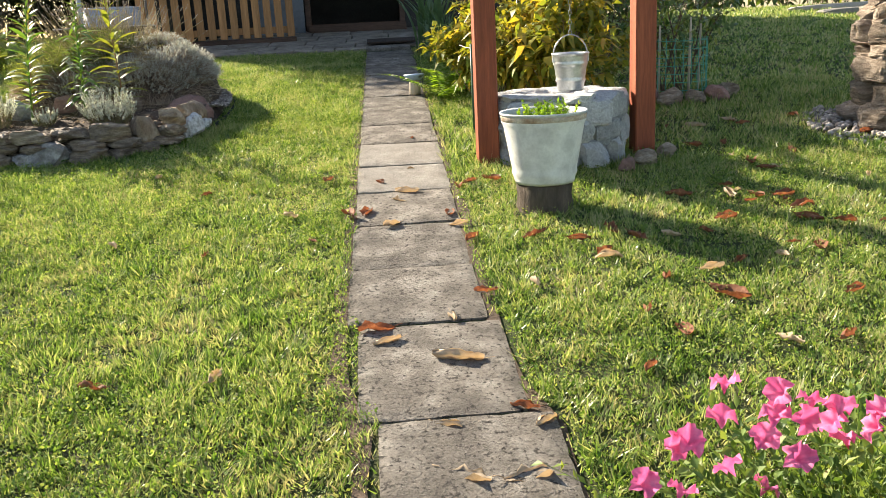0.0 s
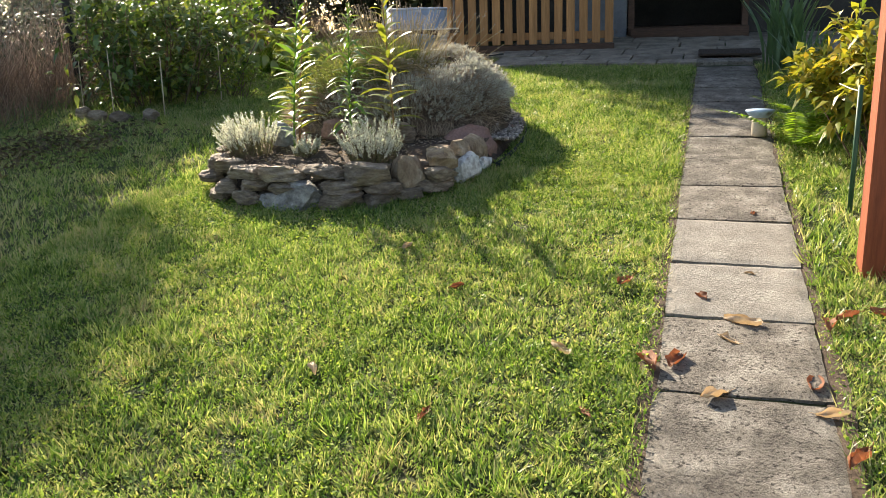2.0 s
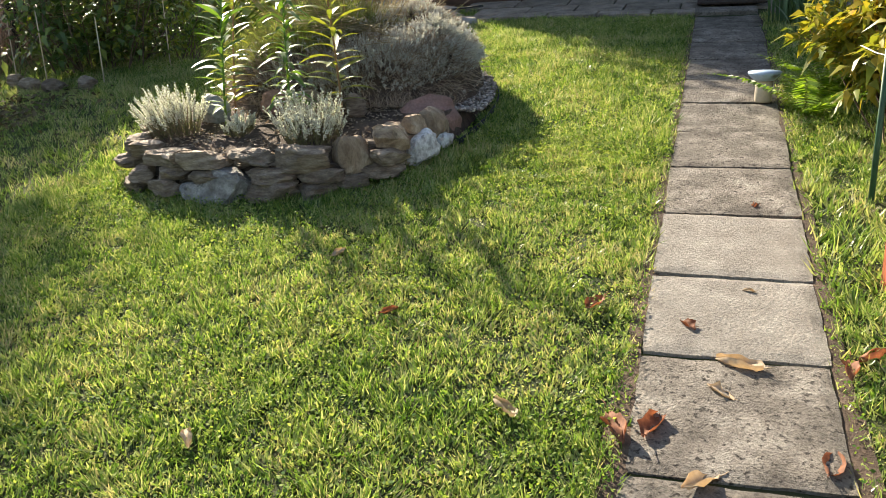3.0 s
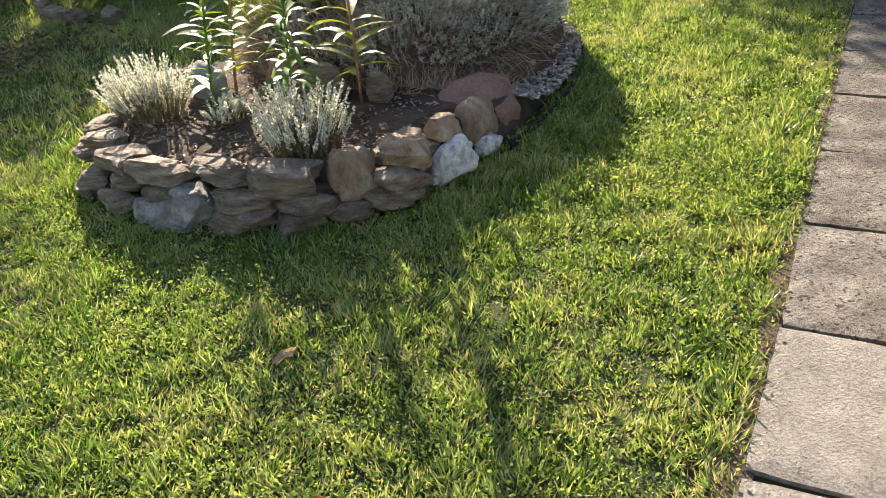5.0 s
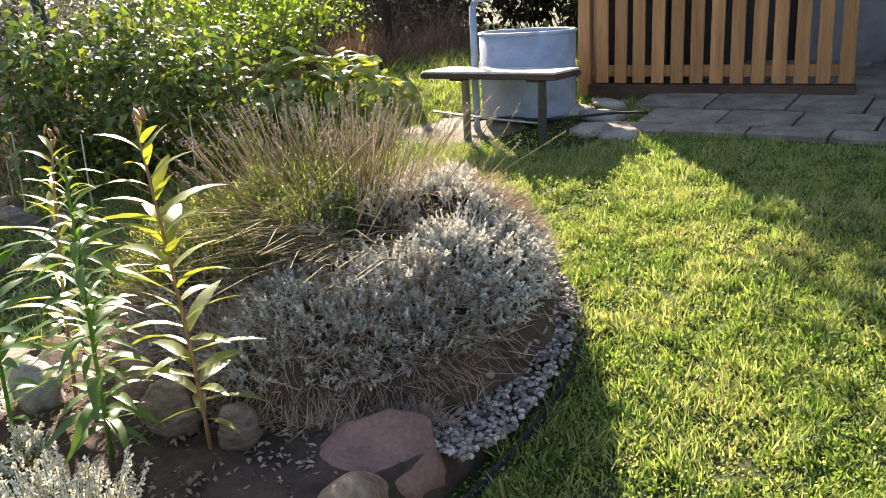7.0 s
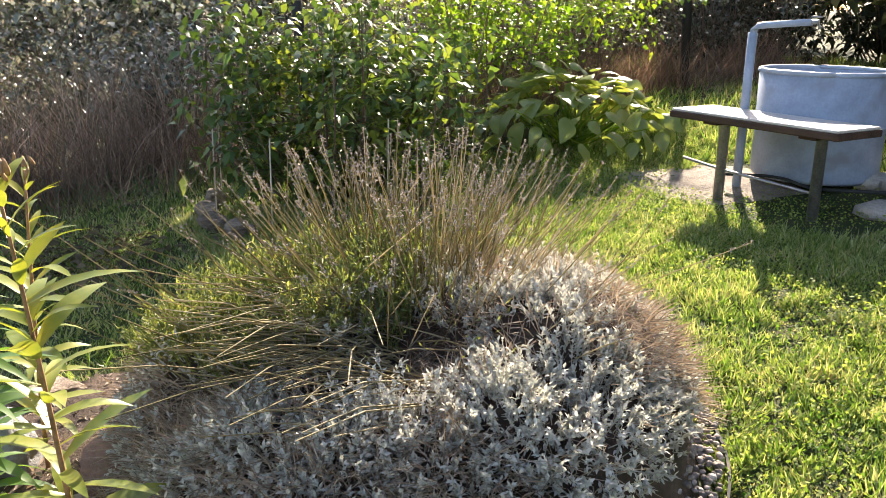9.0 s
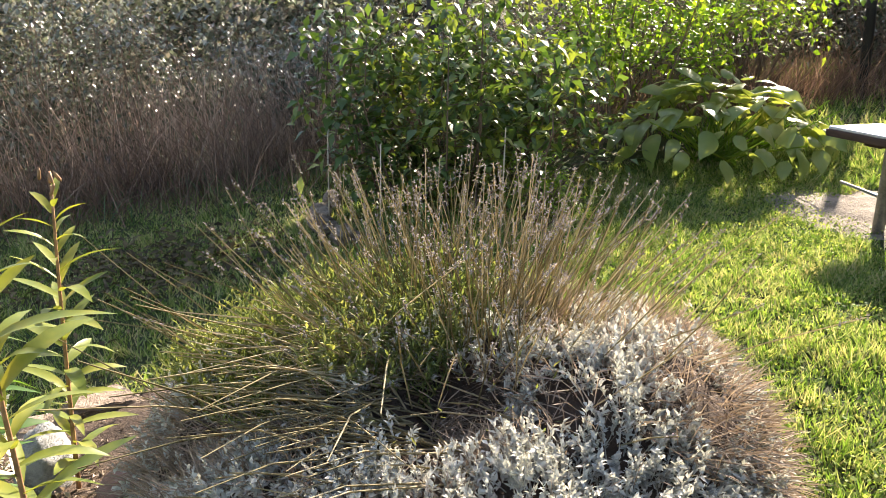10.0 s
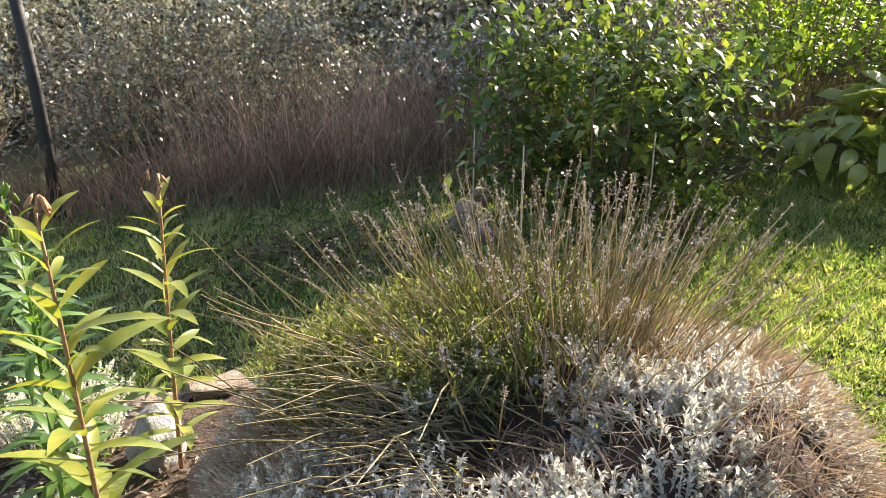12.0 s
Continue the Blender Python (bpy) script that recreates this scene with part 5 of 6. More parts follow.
def strap_clump(x, y, n, length, label, seed, mat):
    q = random.Random(seed)
    ob = thing("strap_leaf_plant", x, y)
    tagged(ob, label, "plant")
    ms = [long_leaf_mesh("leaf", 1.0, 0.05, a, mat, 7, 0.3) for a in (0.15, 0.35, 0.7)]
    for k in range(n):
        lf = new("leaf", q.choice(ms))
        lf.parent = ob
        s = length * q.uniform(0.6, 1.15)
        lf.matrix_local = pose(q.gauss(0, 0.06), q.gauss(0, 0.06), 0, 0, 0, q.uniform(0, 360)) @ pose(0, 0, 0, 0, -q.uniform(68, 89), 0) @ Matrix.Diagonal((s, s, s, 1))
    return ob


strap_clump(0.0, 9.15, 60, 0.75, "tall arching iris clump beside the doorway", 91, M["strap"])
strap_clump(0.12, 8.6, 40, 0.5, "low clump of narrow green leaves by the path", 92, M["strap"])


def fern(x, y, seed):
    q = random.Random(seed)
    ob = thing("fern", x, y)
    tagged(ob, "light green fern at the path edge", "fern")
    for k in range(16):
        ln, az = q.uniform(0.36, 0.58), radians(q.uniform(0, 360))
        el = q.uniform(0.5, 1.1)
        ps, ds = [], []
        for i in range(22):
            f = i / 21
            rr, zz = ln * f * math.cos(el * (1 - 0.6 * f)), ln * math.sin(el) * (f - 0.5 * f * f)
            for s in (-1, 1):
                ps.append((math.cos(az) * rr, math.sin(az) * rr, zz))
                ds.append((math.cos(az) * 0.5 - s * math.sin(az), math.sin(az) * 0.5 + s * math.cos(az), -0.15))
        size = np.repeat(0.075 * np.sin(np.pi * np.clip(np.linspace(0.15, 0.98, 22), 0, 1)), 2)
        cloud("frond", *leaves(np.array(ps), np.array(ds), size, size * 0.28), M["fern"], ob)
    return ob


fern(0.04, 6.68, 5)
fern(0.16, 7.12, 6)

lamp = thing("jar_lantern", -0.16, 6.92)
tagged(lamp, "small garden lantern with pale blue lid and yellow glass", "lantern")
bm = bmesh.new()
lathe(bm, [(0.0, 0.0), (0.04, 0.0), (0.045, 0.01), (0.045, 0.10), (0.035, 0.115), (0.0, 0.115)], 20)
part("jar", bm, M["cane"], lamp, "yellowish jar", True)
bm = bmesh.new()
lathe(bm, [(0.0, 0.115), (0.055, 0.115), (0.085, 0.15), (0.085, 0.16), (0.0, 0.165)], 24)
part("lid", bm, M["lamptop"], lamp, "pale blue lid", True)

# shrub in a wire cage with stones round it
cage = thing("wire_cage", 1.84, 6.55)
tagged(cage, "round green wire cage protecting a shrub", "wire cage")
for k in range(7):
    bm = bmesh.new()
    tube(bm, [(0.24 * math.cos(a), 0.24 * math.sin(a), 0.03 + 0.06 * k) for a in np.linspace(0, 2 * math.pi, 31)], 0.003, None, 4)
    part("hoop", bm, M["greenwire"], cage)
for k in range(24):
    a = 2 * math.pi * k / 24
    bm = bmesh.new()
    tube(bm, [(0.24 * math.cos(a), 0.24 * math.sin(a), -0.02), (0.24 * math.cos(a), 0.24 * math.sin(a), 0.41)], 0.0028, None, 4)
    part("wire", bm, M["greenwire"], cage)
for dx, dy, h in ((-0.16, -0.14, 0.52), (0.05, -0.2, 0.58), (0.2, 0.05, 0.5)):
    cane = thing("cane", 1.84 + dx, 6.55 + dy)
    tagged(cane, "pale wooden support cane in the cage", "cane", "canes in the wire cage")
    bm = bmesh.new()
    tube(bm, [(0, 0, -0.05), (0.01, 0, h)], 0.010, 0.008, 7)
    part("rod", bm, M["cane"], cane, "", True)
leaf_bush("caged_shrub", 1.84, 6.55, 0.55, 1.15, 900, 0.06, 0.032, M["shrub"], "open dark green shrub growing from a wire cage", 86, low=0.4, stems=16)
for k, (x, y, s) in enumerate(((1.55, 6.3, 0.2), (1.7, 6.18, 0.22), (1.9, 6.2, 0.18), (2.08, 6.25, 0.2), (2.2, 6.42, 0.17), (1.15, 4.62, 0.14), (1.02, 4.5, 0.12), (1.3, 4.75, 0.13))):
    boulder(x, y, gz(x, y) + 0.03, (s, s * 0.8, s * 0.7), M["stone"] if k % 3 else M["redstone"], 70 + k, "weathered round stone in the grass", 40 * k)

pillar = thing("stone_pillar", 3.0, 5.3)
tagged(pillar, "dry-stacked pillar of weathered brown stones", "stone pillar")
rs = random.Random(44)
z = 0.0
row = 0
while z < 1.55:
    h = rs.uniform(0.08, 0.17)
    k = 6
    for i in range(k):
        a = 2 * math.pi * (i + rs.uniform(0.3, 0.7)) / k + row
        rad = 0.27 - 0.05 * z + (0.06 if row == 0 else 0)
        set_stone(rs.choice(flat_stones), (3.0 + rad * math.cos(a), 5.3 + rad * math.sin(a), gz(3.0, 5.3) + z + h / 2), (0.30, 0.26, h * 1.25), math.degrees(a) + 90 + rs.uniform(-15, 15), pillar, (rs.uniform(-4, 4), rs.uniform(-4, 4)))
    z += h
    row += 1
r = np.random.default_rng(9)
a, d = r.uniform(0, 6.28, 700), r.uniform(0.3, 0.62, 700)
x, y = 2.95 + d * np.cos(a), 5.25 + d * np.sin(a)
chips = cloud("stone_chips", *pebbles(x, y, gzs(x, y) + r.uniform(0, 0.012, 700), r.uniform(0.025, 0.06, 700), 6), M["pebble"])
tagged(chips, "ring of loose stone chips round the pillar", "gravel", kind="stuff")

for k, (y, w) in enumerate(((11.4, 0.5), (12.3, 0.4))):
    kerb = part("garden_kerb", rock_bm(80 + k, (4.2, w, 0.14), 0.03, 3), M["concrete"], None)
    kerb.matrix_world = pose(7.2, y, gz(7, y) + 0.03, 0, 0, -4)
    tagged(kerb, "pale low concrete strip across the far lawn", "kerb", "far kerbs")

# ---- petunias ----
petunias = thing("petunia", 0.86, 1.55)
tagged(petunias, "petunia clump with pink trumpet flowers", "petunia")
q = np.random.default_rng(15)
n = 260
b = np.stack([q.normal(0, 0.12, n), q.normal(0, 0.08, n), np.zeros(n)], 1)
w = unit(np.stack([b[:, 0] * 5 + q.normal(0, 0.35, n), b[:, 1] * 4 + q.normal(0, 0.35, n), np.ones(n)], 1))
cloud("foliage", *sprigs(b, w, 0.30, 12, 0.034, 0.016, 16), M["petleaf"], petunias)["kind"] = "stuff"


def petunia_flower(seed):
    q = random.Random(seed)
    bm = bmesh.new()
    c = bm.verts.new((0, 0, -0.028))
    seg, ring = 30, []
    mids, halfway = [], []
    droop_ = q.uniform(-0.012, 0.012)
    for i in range(seg):
        a = 2 * math.pi * i / seg
        lobe = 1 + 0.13 * math.cos(5 * a) + q.uniform(-0.06, 0.06)
        mids.append(bm.verts.new((0.009 * math.cos(a), 0.009 * math.sin(a), -0.004)))
        fold = 0.004 * math.cos(5 * a)
        halfway.append(bm.verts.new((0.02 * math.cos(a), 0.02 * math.sin(a), 0.006 - fold)))
        rr = 0.032 * lobe
        ring.append(bm.verts.new((rr * math.cos(a), rr * math.sin(a), 0.006 + 0.008 * math.sin(10 * a + 6 * q.random()) - 1.6 * fold + droop_ * math.cos(a))))
    for i in range(seg):
        j = (i + 1) % seg
        bm.faces.new((c, mids[i], mids[j]))
        bm.faces.new((mids[i], halfway[i], halfway[j], mids[j]))
        bm.faces.new((halfway[i], ring[i], ring[j], halfway[j]))
    me = bpy.data.meshes.new("flower")
    bm.to_mesh(me)
    bm.free()
    me.materials.append(M["petunia"])
    me.shade_smooth()
    return me


flowers = [petunia_flower(s) for s in range(4)]
for k, at in enumerate(((0.35, 1.39, 0.42), (0.41, 1.41, 0.48), (0.44, 1.41, 0.49), (0.42, 1.39, 0.4), (0.5, 1.42, 0.53), (0.51, 1.44, 0.59), (0.51, 1.4, 0.44), (0.61, 1.43, 0.57), (0.6, 1.42, 0.53), (0.58, 1.41, 0.49), (0.68, 1.47, 0.49), (0.71, 1.51, 0.51), (0.61, 1.47, 0.35), (0.72, 1.42, 0.54), (0.73, 1.41, 0.48), (0.71, 1.42, 0.51), (0.78, 1.41, 0.5), (0.8, 1.42, 0.53), (0.64, 1.4, 0.45))):
    fl = new("flower", flowers[k % 4])
    fl.parent = petunias
    fl.matrix_world = pose(*at, 38 + 25 * math.sin(k * 2.1), 22 * math.cos(k * 1.7), 40 * k) @ Matrix.Diagonal((0.86, 0.86, 0.86, 1))

# ---- chain-link fence and wild hedge ----
FX = -6.42
fence = thing("chain_link_fence", FX, 6.0)
tagged(fence, "old chain-link fence on dark posts before the hedge", "fence")


def fence_z(y):
    return gz(FX, y)


for y in (-3.0, 0.75, 4.38, 8.03, 11.7):
    bm = bmesh.new()
    tube(bm, [(0, 0, -0.2), (0.0, -0.06, 0.9), (0.0, -0.12, 1.53)], 0.042, 0.038, 10)
    p_ = part("post", bm, M["postdark"], fence, "dark weathered post", True)
    p_.matrix_world = pose(FX, y, fence_z(y))
a0, a1 = [], []
H, Y0, Y1 = 1.55, -3.0, 13.0
for s in (-1, 1):
    for k in range(int((Y1 - Y0 + H) / 0.088)):
        y = Y0 - (H if s > 0 else 0) + 0.088 * k
        steps = 6
        for j in range(steps):
            u0, u1 = j / steps, (j + 1) / steps
            ya, yb = (y + H * u0, y + H * u1) if s > 0 else (y + H * (1 - u0), y + H * (1 - u1))
            if Y0 <= ya <= Y1 and Y0 <= yb <= Y1:
                sag = 0.02 * math.sin(ya * 1.7) * u0
                a0.append((FX + sag, ya, fence_z(ya) + 0.03 + H * u0))
                a1.append((FX + sag, yb, fence_z(yb) + 0.03 + H * u1))
for k in range(32):
    ya, yb = Y0 + 0.5 * k, Y0 + 0.5 * k + 0.5
    a0.append((FX, ya, fence_z(ya) + 1.58)), a1.append((FX, yb, fence_z(yb) + 1.58))
net = cloud("wire_mesh", *sticks(np.array(a0), np.array(a1), 0.002, 0.002), M["twig"], None, "thin rusted diamond wire mesh")
net.parent = fence
net.matrix_parent_inverse = fence.matrix_world.inverted()
net["kind"] = "stuff"

q = random.Random(61)
for i in range(11):
    y = -1.5 + 1.45 * i + q.uniform(-0.3, 0.3)
    leaf_bush("hedge_shrub", FX - q.uniform(0.9, 1.6), y, 1.05, q.uniform(1.15, 1.3) if 5.8 < y < 9.6 else q.uniform(1.55, 1.85), 7200, 0.05, 0.03, M["hedge"], "wild tangled hedge shrub with small dull leaves", 200 + i, "hedge", 40, 0.2, 0.15, full=True)
for i in range(10):
    y = -2.0 + 1.9 * i + q.uniform(-0.4, 0.4)
    leaf_bush("hedge_shrub", FX - q.uniform(4.2, 5.8), y, 1.7, q.uniform(1.8, 2.3), 6000, 0.11, 0.07, M["hedge"], "tall wild hedge shrub behind the fence", 230 + i, "hedge", 36, 0.1, 0.15, full=True)


def shade_tree(x, y, crown_at, crown_h, rad, count, leaf, mat, label, seed):
    """A tall tree: tapered trunk, forking limbs, and a crown of leaf clumps with gaps."""
    q = np.random.default_rng(seed)
    ob = thing("tree", x, y)
    tagged(ob, label, "tree")
    bm = bmesh.new()
    top = crown_at + crown_h
    tube(bm, [(0, 0, -0.1), (0.04, 0.02, crown_at * 0.5), (0.02, -0.05, crown_at), (0.0, 0.0, top * 0.92)], 0.16, 0.03, 10)
    part("trunk", bm, M["bark"], ob, "", True)
    n = 60
    zz = crown_at + crown_h * q.uniform(0.0, 0.9, n)
    az, out = q.uniform(0, 2 * math.pi, n), rad * q.uniform(0.45, 1.0, n) * np.sqrt(np.clip(1.05 - ((zz - crown_at) / crown_h - 0.4) ** 2 * 2.2, 0.1, 1))
    b = np.stack([np.zeros(n), np.zeros(n), zz - 0.25], 1)
    e = np.stack([out * np.cos(az), out * np.sin(az), zz + q.uniform(0, 0.3, n)], 1)
    cloud("limbs", *sticks(b, e, 0.03, 0.008), M["bark"], ob)["kind"] = "stuff"
    pick = q.integers(0, n, count)
    p = b[pick] + (e[pick] - b[pick]) * q.uniform(0.3, 1.05, count)[:, None] + q.normal(0, rad * 0.13, (count, 3))
    cloud("crown", *leaves(p, q.normal(0, 1, (count, 3)), leaf * q.uniform(0.6, 1.3, count), leaf * 0.6, 0.2, 0.2), mat, ob)["kind"] = "stuff"
    return ob


# crown stays out of view; placed to cast dappled shade on the left lawn
shade_tree(-13.2, 13.15, 5.0, 2.0, 1.5, 9500, 0.15, M["shrub"], "unseen tall tree placed to shade the left lawn", 250)
# added blocker: moves the shade edge on the lawn out past the house corner
shade_tree(-4.6, 13.1, 0.8, 4.6, 1.5, 15000, 0.14, M["shadeleaf"], "dark tree added behind the tank to widen the house shade", 252)
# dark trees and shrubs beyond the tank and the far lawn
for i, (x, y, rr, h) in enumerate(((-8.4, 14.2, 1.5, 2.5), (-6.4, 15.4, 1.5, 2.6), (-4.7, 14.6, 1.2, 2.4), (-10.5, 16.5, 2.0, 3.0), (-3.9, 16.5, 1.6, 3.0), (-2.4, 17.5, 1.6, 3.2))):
    leaf_bush("shade_shrub", x, y, rr, h, 6500, 0.12, 0.07, M["shadeleaf"], "dense green shrub with leaf colour darkened for deep shade", 260 + i, "shrub", 36, 0.1, full=True)
for i in range(7):
    leaf_bush("far_hedge", 3.0 + 3.0 * i, 19.5 + 0.3 * (i % 3), 2.0, 3.0, 2600, 0.2, 0.12, M["shrub"], "distant green hedge beyond the lawn", 280 + i, "hedge", 26, 0.05, full=True)

# dry grass along the fence
r = np.random.default_rng(62)
n = 15000
x, y = FX + r.normal(-0.05, 0.28, n), r.uniform(-2.5, 13, n)
k = 0.6 + 0.5 * np.sin(y * 1.9) * np.sin(y * 0.7 + 1)
keep = r.random(n) < 0.45 + 0.5 * k
x, y = x[keep], y[keep]
p = np.stack([x, y, gzs(x, y) - 0.02], 1)
w = r.normal(0, 0.42, (len(p), 3)) + (0.12, 0, 1)
dry = cloud("dry_grass", *blades(p, w, r.uniform(0.15, 0.62, len(p)), 0.0055), M["drygrass"])
tagged(dry, "tall dry reddish brown grass along the fence", "dry grass", kind="stuff")
n = 1700
x, y = FX - r.uniform(0.1, 0.9, n), r.normal(7.0, 0.95, n)
p = np.stack([x, y, gzs(x, y) - 0.02], 1)
tall = cloud("tall_dry_grass", *blades(p, r.normal(0, 0.28, (n, 3)) + (0.1, -0.1, 1), r.uniform(0.4, 1.1, n), 0.006), M["palegrass"])
tagged(tall, "tall pale pinkish dry grass behind the fence", "dry grass", kind="stuff")
n = 2500
x, y = FX + r.normal(0.1, 0.22, n), r.uniform(0, 10, n)
p = np.stack([x, y, gzs(x, y) - 0.01], 1)
gr = cloud("fence_grass", *blades(p, r.normal(0, 0.5, (n, 3)) + (0.3, 0, 1), r.uniform(0.08, 0.28, n), 0.006), M["strap"])
tagged(gr, "green tussocks at the foot of the fence", "grass", kind="stuff")

# ---- shrubs on the lawn side ----
leaf_bush("garden_shrub", -5.25, 7.75, 0.9, 1.3, 5600, 0.08, 0.044, M["shrub"], "dense dark green shrub on the lawn", 301, "shrub", 44, 0.12, 0.2, full=True)
leaf_bush("light_shrub", -5.95, 9.2, 1.1, 1.7, 3600, 0.06, 0.036, M["fern"], "airy shrub with sunlit yellow-green leaves", 302, "shrub", 24, 0.35, 0.2)
leaf_bush("light_shrub", -6.5, 10.6, 1.0, 1.8, 1800, 0.06, 0.036, M["fern"], "airy shrub with yellow-green leaves by the fence", 303, "shrub", 22, 0.35, 0.2)
leaf_bush("low_shrub", -4.55, 7.95, 0.3, 0.42, 520, 0.035, 0.016, M["fern"], "small sparse green plant at the shrub foot", 304, "plant", 14)
for dx, dy, h in ((-0.35, -0.6, 0.5), (0.1, -0.75, 0.6), (0.45, -0.55, 0.48), (0.6, 0.05, 0.5)):
    cane = thing("cane", -5.25 + dx, 7.75 + dy)
    tagged(cane, "pale cane standing before the shrub", "cane", "canes by the shrub")
    bm = bmesh.new()
    tube(bm, [(0, 0, -0.05), (0.015, 0, h)], 0.005, 0.004, 6)
    part("rod", bm, M["cane"], cane, "", True)
for k, (x, y) in enumerate(((-5.3, 6.98), (-5.05, 6.95), (-4.8, 7.02), (-5.55, 7.1))):
    boulder(x, y, gz(x, y) + 0.04, (0.17, 0.13, 0.11), M["stone"], 90 + k, "grey stone at the foot of the shrub", 50 * k)


def broad_leaf_mesh(name, mat, curl, wave):
    """A broad heart-shaped leaf along +x, one metre long, ribbed and drooping."""
    bm = bmesh.new()
    rows = []
    seg = 8
    for i in range(seg + 1):
        f = i / seg
        wd = 0.36 * math.sin(math.pi * (0.06 + 0.94 * f) ** 0.75) if i < seg else 0
        z = 0.18 * f - curl * f * f
        rows.append([bm.verts.new((f, s * wd, z - 0.10 * s * s * wd + wave * math.sin(9 * f + 4 * s))) for s in ((-1, -0.5, 0, 0.5, 1) if i < seg else (0,))])
    for a, b in zip(rows, rows[1:]):
        if len(b) == 5:
            for k in range(4):
                bm.faces.new((a[k], a[k + 1], b[k + 1], b[k]))
        else:
            for k in range(4):
                bm.faces.new((a[k], a[k + 1], b[0]))
    me = bpy.data.meshes.new(name)
    bm.to_mesh(me)
    bm.free()
    me.materials.append(mat)
    me.shade_smooth()
    return me


hosta = thing("hosta", -5.15, 9.42)
tagged(hosta, "large hosta clump with drooping yellow-green leaves", "hosta")
hm = [broad_leaf_mesh("leaf", M["hosta"], c, w_) for c, w_ in ((0.5, 0.012), (0.75, 0.02), (1.0, 0.012), (0.35, 0.02))]
q = random.Random(77)
for k in range(150):
    f = (k + 0.5) / 150
    az = k * 137.5
    rad = 0.62 * math.sqrt(f)
    h = 0.46 * math.sqrt(max(0.02, 1 - f * 0.92)) + q.uniform(-0.03, 0.03)
    lf = new("leaf", q.choice(hm))
    lf.parent = hosta
    s = q.uniform(0.11, 0.2)
    lf.matrix_local = pose(rad * math.cos(radians(az)), rad * math.sin(radians(az)), h + q.uniform(-0.05, 0.05), 0, 0, az + q.uniform(-60, 60)) @ pose(0, 0, 0, q.uniform(-40, 40), -32 + 68 * f + q.uniform(-16, 16), 0) @ Matrix.Diagonal((s, s, s, 1))
q2 = np.random.default_rng(5)
b = np.zeros((60, 3)) + q2.normal(0, 0.08, (60, 3)) * (1, 1, 0)
e = np.stack([q2.normal(0, 0.3, 60), q2.normal(0, 0.3, 60), q2.uniform(0.2, 0.42, 60)], 1)
cloud("stalk_tuft", *sticks(b, e, 0.006, 0.004), M["fern"], hosta)["kind"] = "stuff"

# raked leaf litter on the shaded lawn
r = np.random.default_rng(64)
n = 800
x, y = r.normal(-4.95, 0.3, n), r.normal(6.1, 0.36, n)
p = np.stack([x, y, gzs(x, y) + r.uniform(0.01, 0.05, n)], 1)
lit = cloud("leaf_litter", *leaves(p, r.normal(0, 1, (n, 3)) * (1, 1, 0.35), r.uniform(0.03, 0.08, n), r.uniform(0.015, 0.035, n), 0.3, 0.1), M["litter"])
tagged(lit, "patch of withered brown leaves on the lawn", "leaf litter", kind="stuff")


# ---- fallen leaves ----
def dead_leaf(seed, mat):
    """A dry leaf, rolled along its length, with a short stalk; about 1 long."""
    q = random.Random(seed)
    bm = bmesh.new()
    roll, bend = q.uniform(1.9, 3.4), q.uniform(-0.35, 0.35)
    lobed, twist = q.choice((0.0, 0.5, 1.0)), q.uniform(-1.3, 1.3)
    rows = []
    for i in range(9):
        f = i / 8
        wd = (0.26 * math.sin(math.pi * (0.04 + 0.92 * f)) ** 0.8) * (1 - lobed * 0.55 * abs(math.sin(8.5 * f))) + 0.008
        turn_ = twist * (f - 0.5)
        row = []
        for k in range(6):
            s = (k / 5 - 0.5) * 2
            a = s * roll * (0.5 + 0.5 * f)
            yy = wd * math.sin(a) / roll * 1.6 + 0.06 * noise.noise((f * 4, seed * 1.7, 2.0))
            zz = bend * (f - 0.5) ** 2 + 0.13 * noise.noise((f * 3.5 + seed, s * 2.2, seed)) + wd * (1 - math.cos(a)) / roll * 1.3
            row.append(bm.verts.new((f - 0.5, yy * math.cos(turn_) - zz * math.sin(turn_), yy * math.sin(turn_) + zz * math.cos(turn_))))
        rows.append(row)
    for a, b in zip(rows, rows[1:]):
        for k in range(5):
            bm.faces.new((a[k], a[k + 1], b[k + 1], b[k]))
    tube(bm, [(-0.5, 0, 0.06), (-0.6, 0.02, 0.10), (-0.72, 0.0, 0.12)], 0.012, 0.008, 4)
    drop = sorted(v.co.z for v in bm.verts)[len(bm.verts) // 6]
    for v in bm.verts:
        v.co.z -= drop
    me = bpy.data.meshes.new("fallen_leaf")
    bm.to_mesh(me)
    bm.free()
    me.materials.append(mat)
    me.shade_smooth()
    return me


brown = [dead_leaf(s, M["deadleaf"]) for s in range(7)]
pale = [dead_leaf(20 + s, M["paleleaf"]) for s in range(7)]
q = random.Random(99)


def drop_leaf(x, y, size, pale_one, lift=0.0, turn=None):
    ob = new("fallen_leaf", q.choice(pale if pale_one else brown))
    on = on_path(np.array([x]), np.array([y]))[0]
    z = gz(x, y) + (0.003 if on else 0.014) + lift
    ob.matrix_world = pose(x, y, z, 6 + q.uniform(-7, 7), q.uniform(-7, 7), q.uniform(0, 360) if turn is None else turn) @ Matrix.Diagonal((size * 1.1, size * 1.35, size * 1.15, 1))
    tagged(ob, "curled pale beige fallen leaf" if pale_one else "curled reddish brown fallen leaf", "leaf", "fallen leaves")


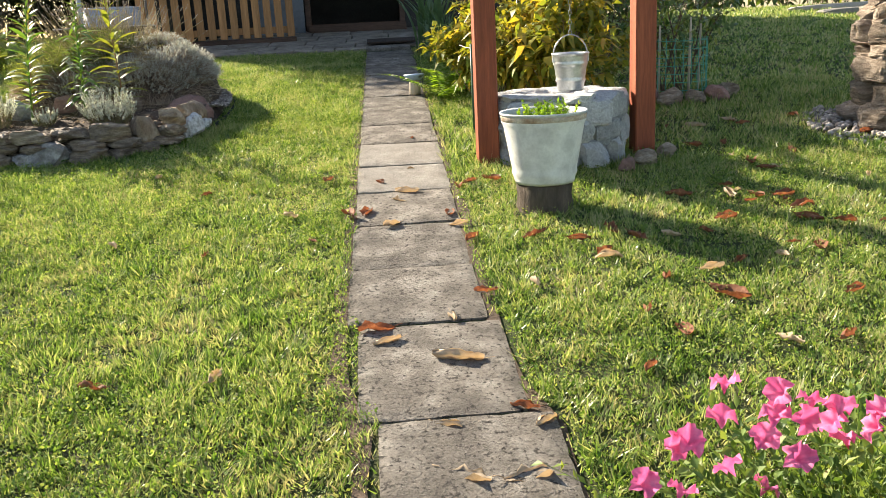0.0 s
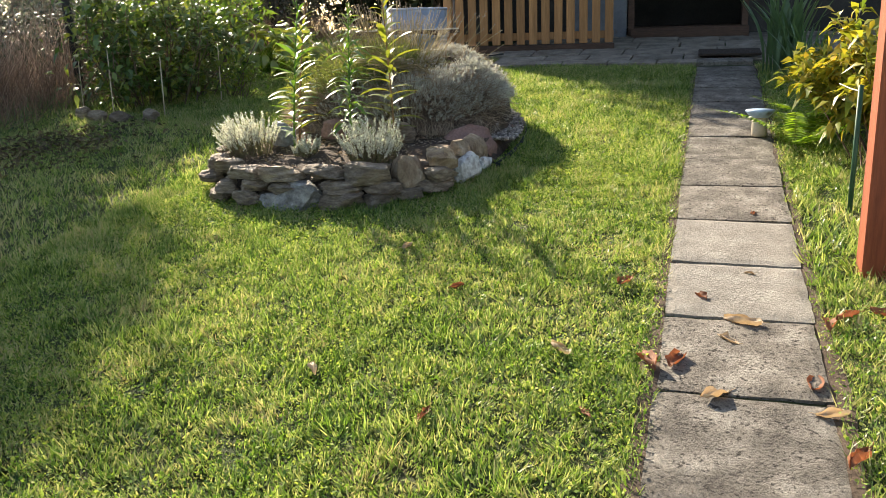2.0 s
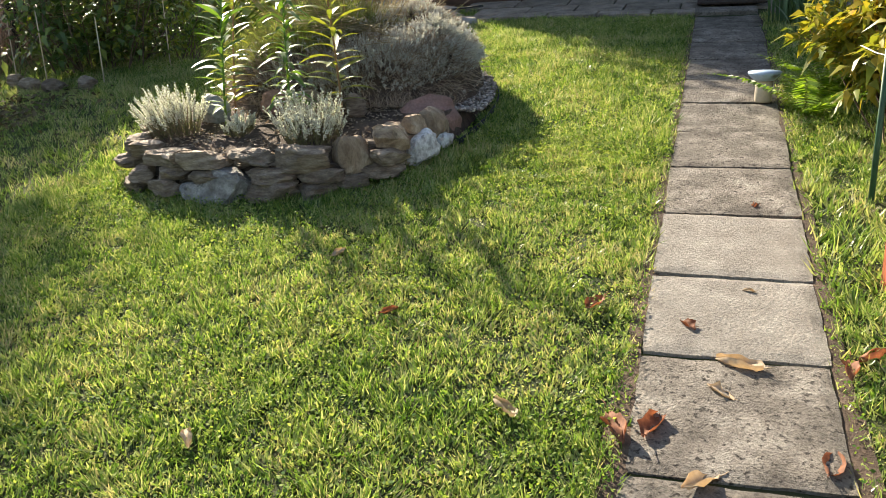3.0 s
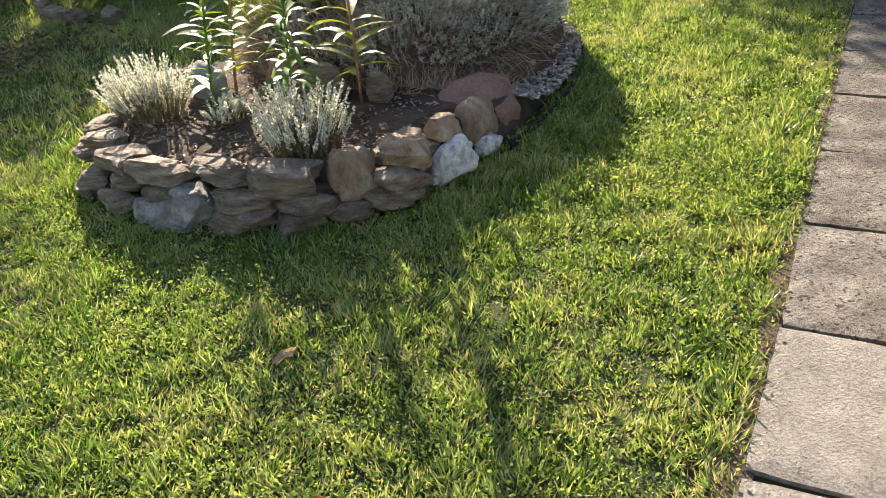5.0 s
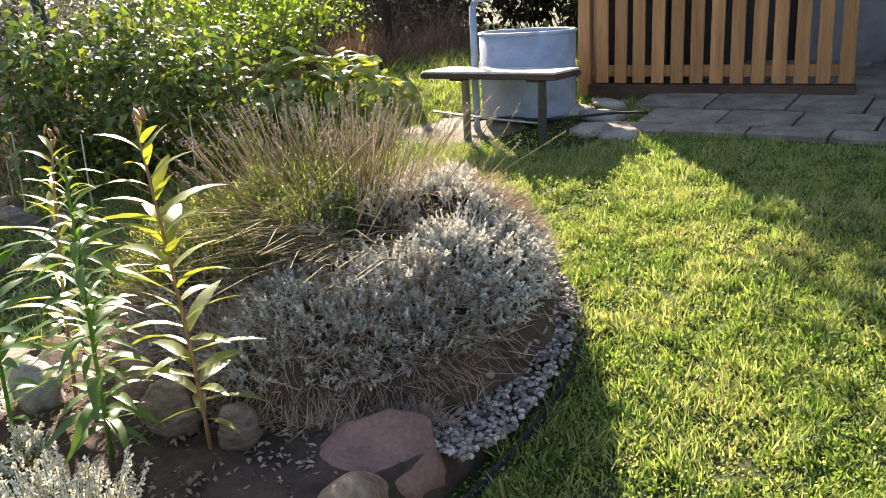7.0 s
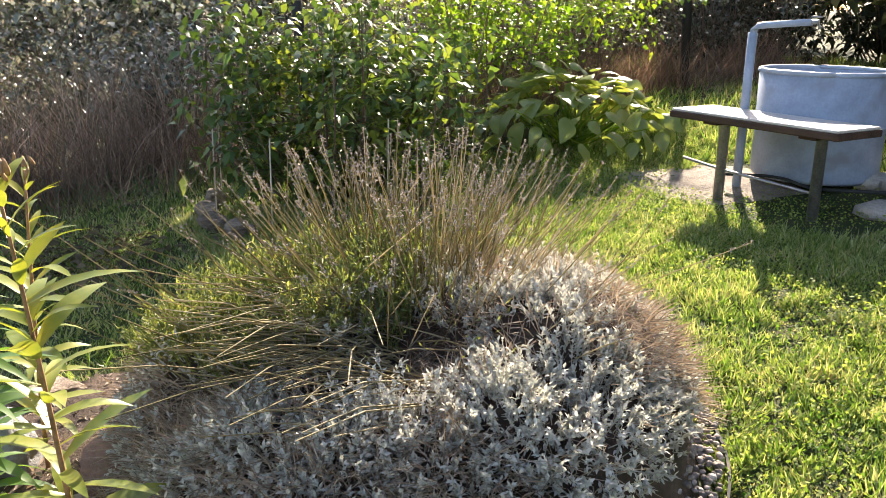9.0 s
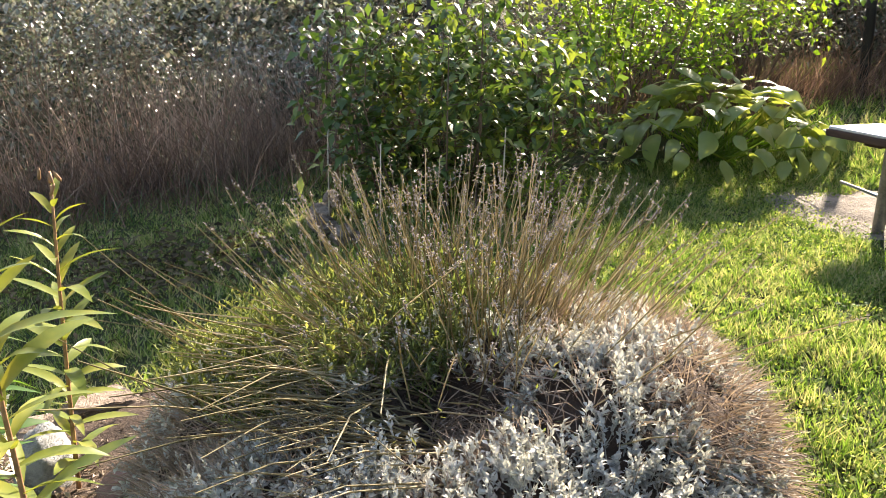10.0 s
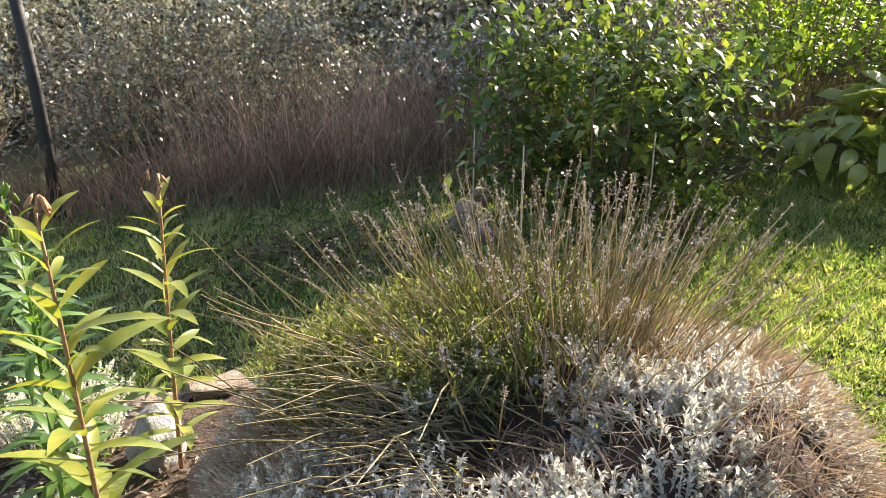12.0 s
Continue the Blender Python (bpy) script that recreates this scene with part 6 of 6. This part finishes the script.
for x, y, s, c in ((-0.36, 3.96, 0.11, 0), (-0.21, 4.14, 0.08, 1), (-0.23, 3.78, 0.10, 1), (0.04, 3.91, 0.09, 0), (0.13, 3.54, 0.12, 0), (0.15, 2.97, 0.09, 0), (0.02, 2.79, 0.08, 1), (-0.24, 2.71, 0.12, 0), (-0.2, 2.62, 0.09, 1), (0.03, 2.49, 0.15, 1), (-0.01, 2.11, 0.08, 1), (0.03, 1.88, 0.12, 1)):
    drop_leaf(x, y, s, c)
for x, y, s, c in ((0.19, 1.87, 0.13, 1), (0.21, 2.19, 0.08, 0), (0.26, 2.11, 0.09, 1), (-0.72, 2.41, 0.09, 1), (-1.09, 2.38, 0.10, 0), (-0.32, 4.46, 0.07, 0), (-0.16, 5.43, 0.08, 0), (0.4, 3.54, 0.12, 0), (0.74, 3.57, 0.11, 0), (1.02, 2.86, 0.14, 0), (1.62, 3.6, 0.12, 0), (0.7, 2.76, 0.09, 0)):
    drop_leaf(x, y, s, c)
for x, y, s, c in ((1.03, 3.09, 0.1, 1), (1.09, 2.5, 0.1, 1), (1.46, 2.84, 0.09, 0), (1.16, 4.01, 0.12, 0), (1.7, 4.52, 0.13, 0), (2.0, 4.71, 0.14, 0), (1.53, 3.27, 0.1, 0), (1.27, 3.65, 0.12, 0), (1.64, 3.93, 0.12, 0), (0.34, 3.03, 0.08, 1), (-0.17, 4.28, 0.12, 1), (0.16, 4.38, 0.1, 0)):
    drop_leaf(x, y, s, c)
for x, y, s, c in ((-1.46, 3.62, 0.08, 1), (-0.72, 3.93, 0.09, 1), (-0.6, 4.52, 0.1, 0), (-1.22, 4.34, 0.07, 0), (-1.01, 3.46, 0.08, 0), (-0.57, 3.58, 0.07, 0), (-1.58, 4.71, 0.08, 1), (0.1, 4.3, 0.09, 0), (0.28, 4.42, 0.1, 0), (-0.16, 4.71, 0.04, 1), (-0.44, 3.92, 0.11, 0), (0.08, 3.75, 0.08, 1)):
    drop_leaf(x, y, s, c)
for k in range(64):
    drop_leaf(q.uniform(0.4, 2.9), q.uniform(2.3, 5.6), q.uniform(0.05, 0.12), q.random() < 0.3)
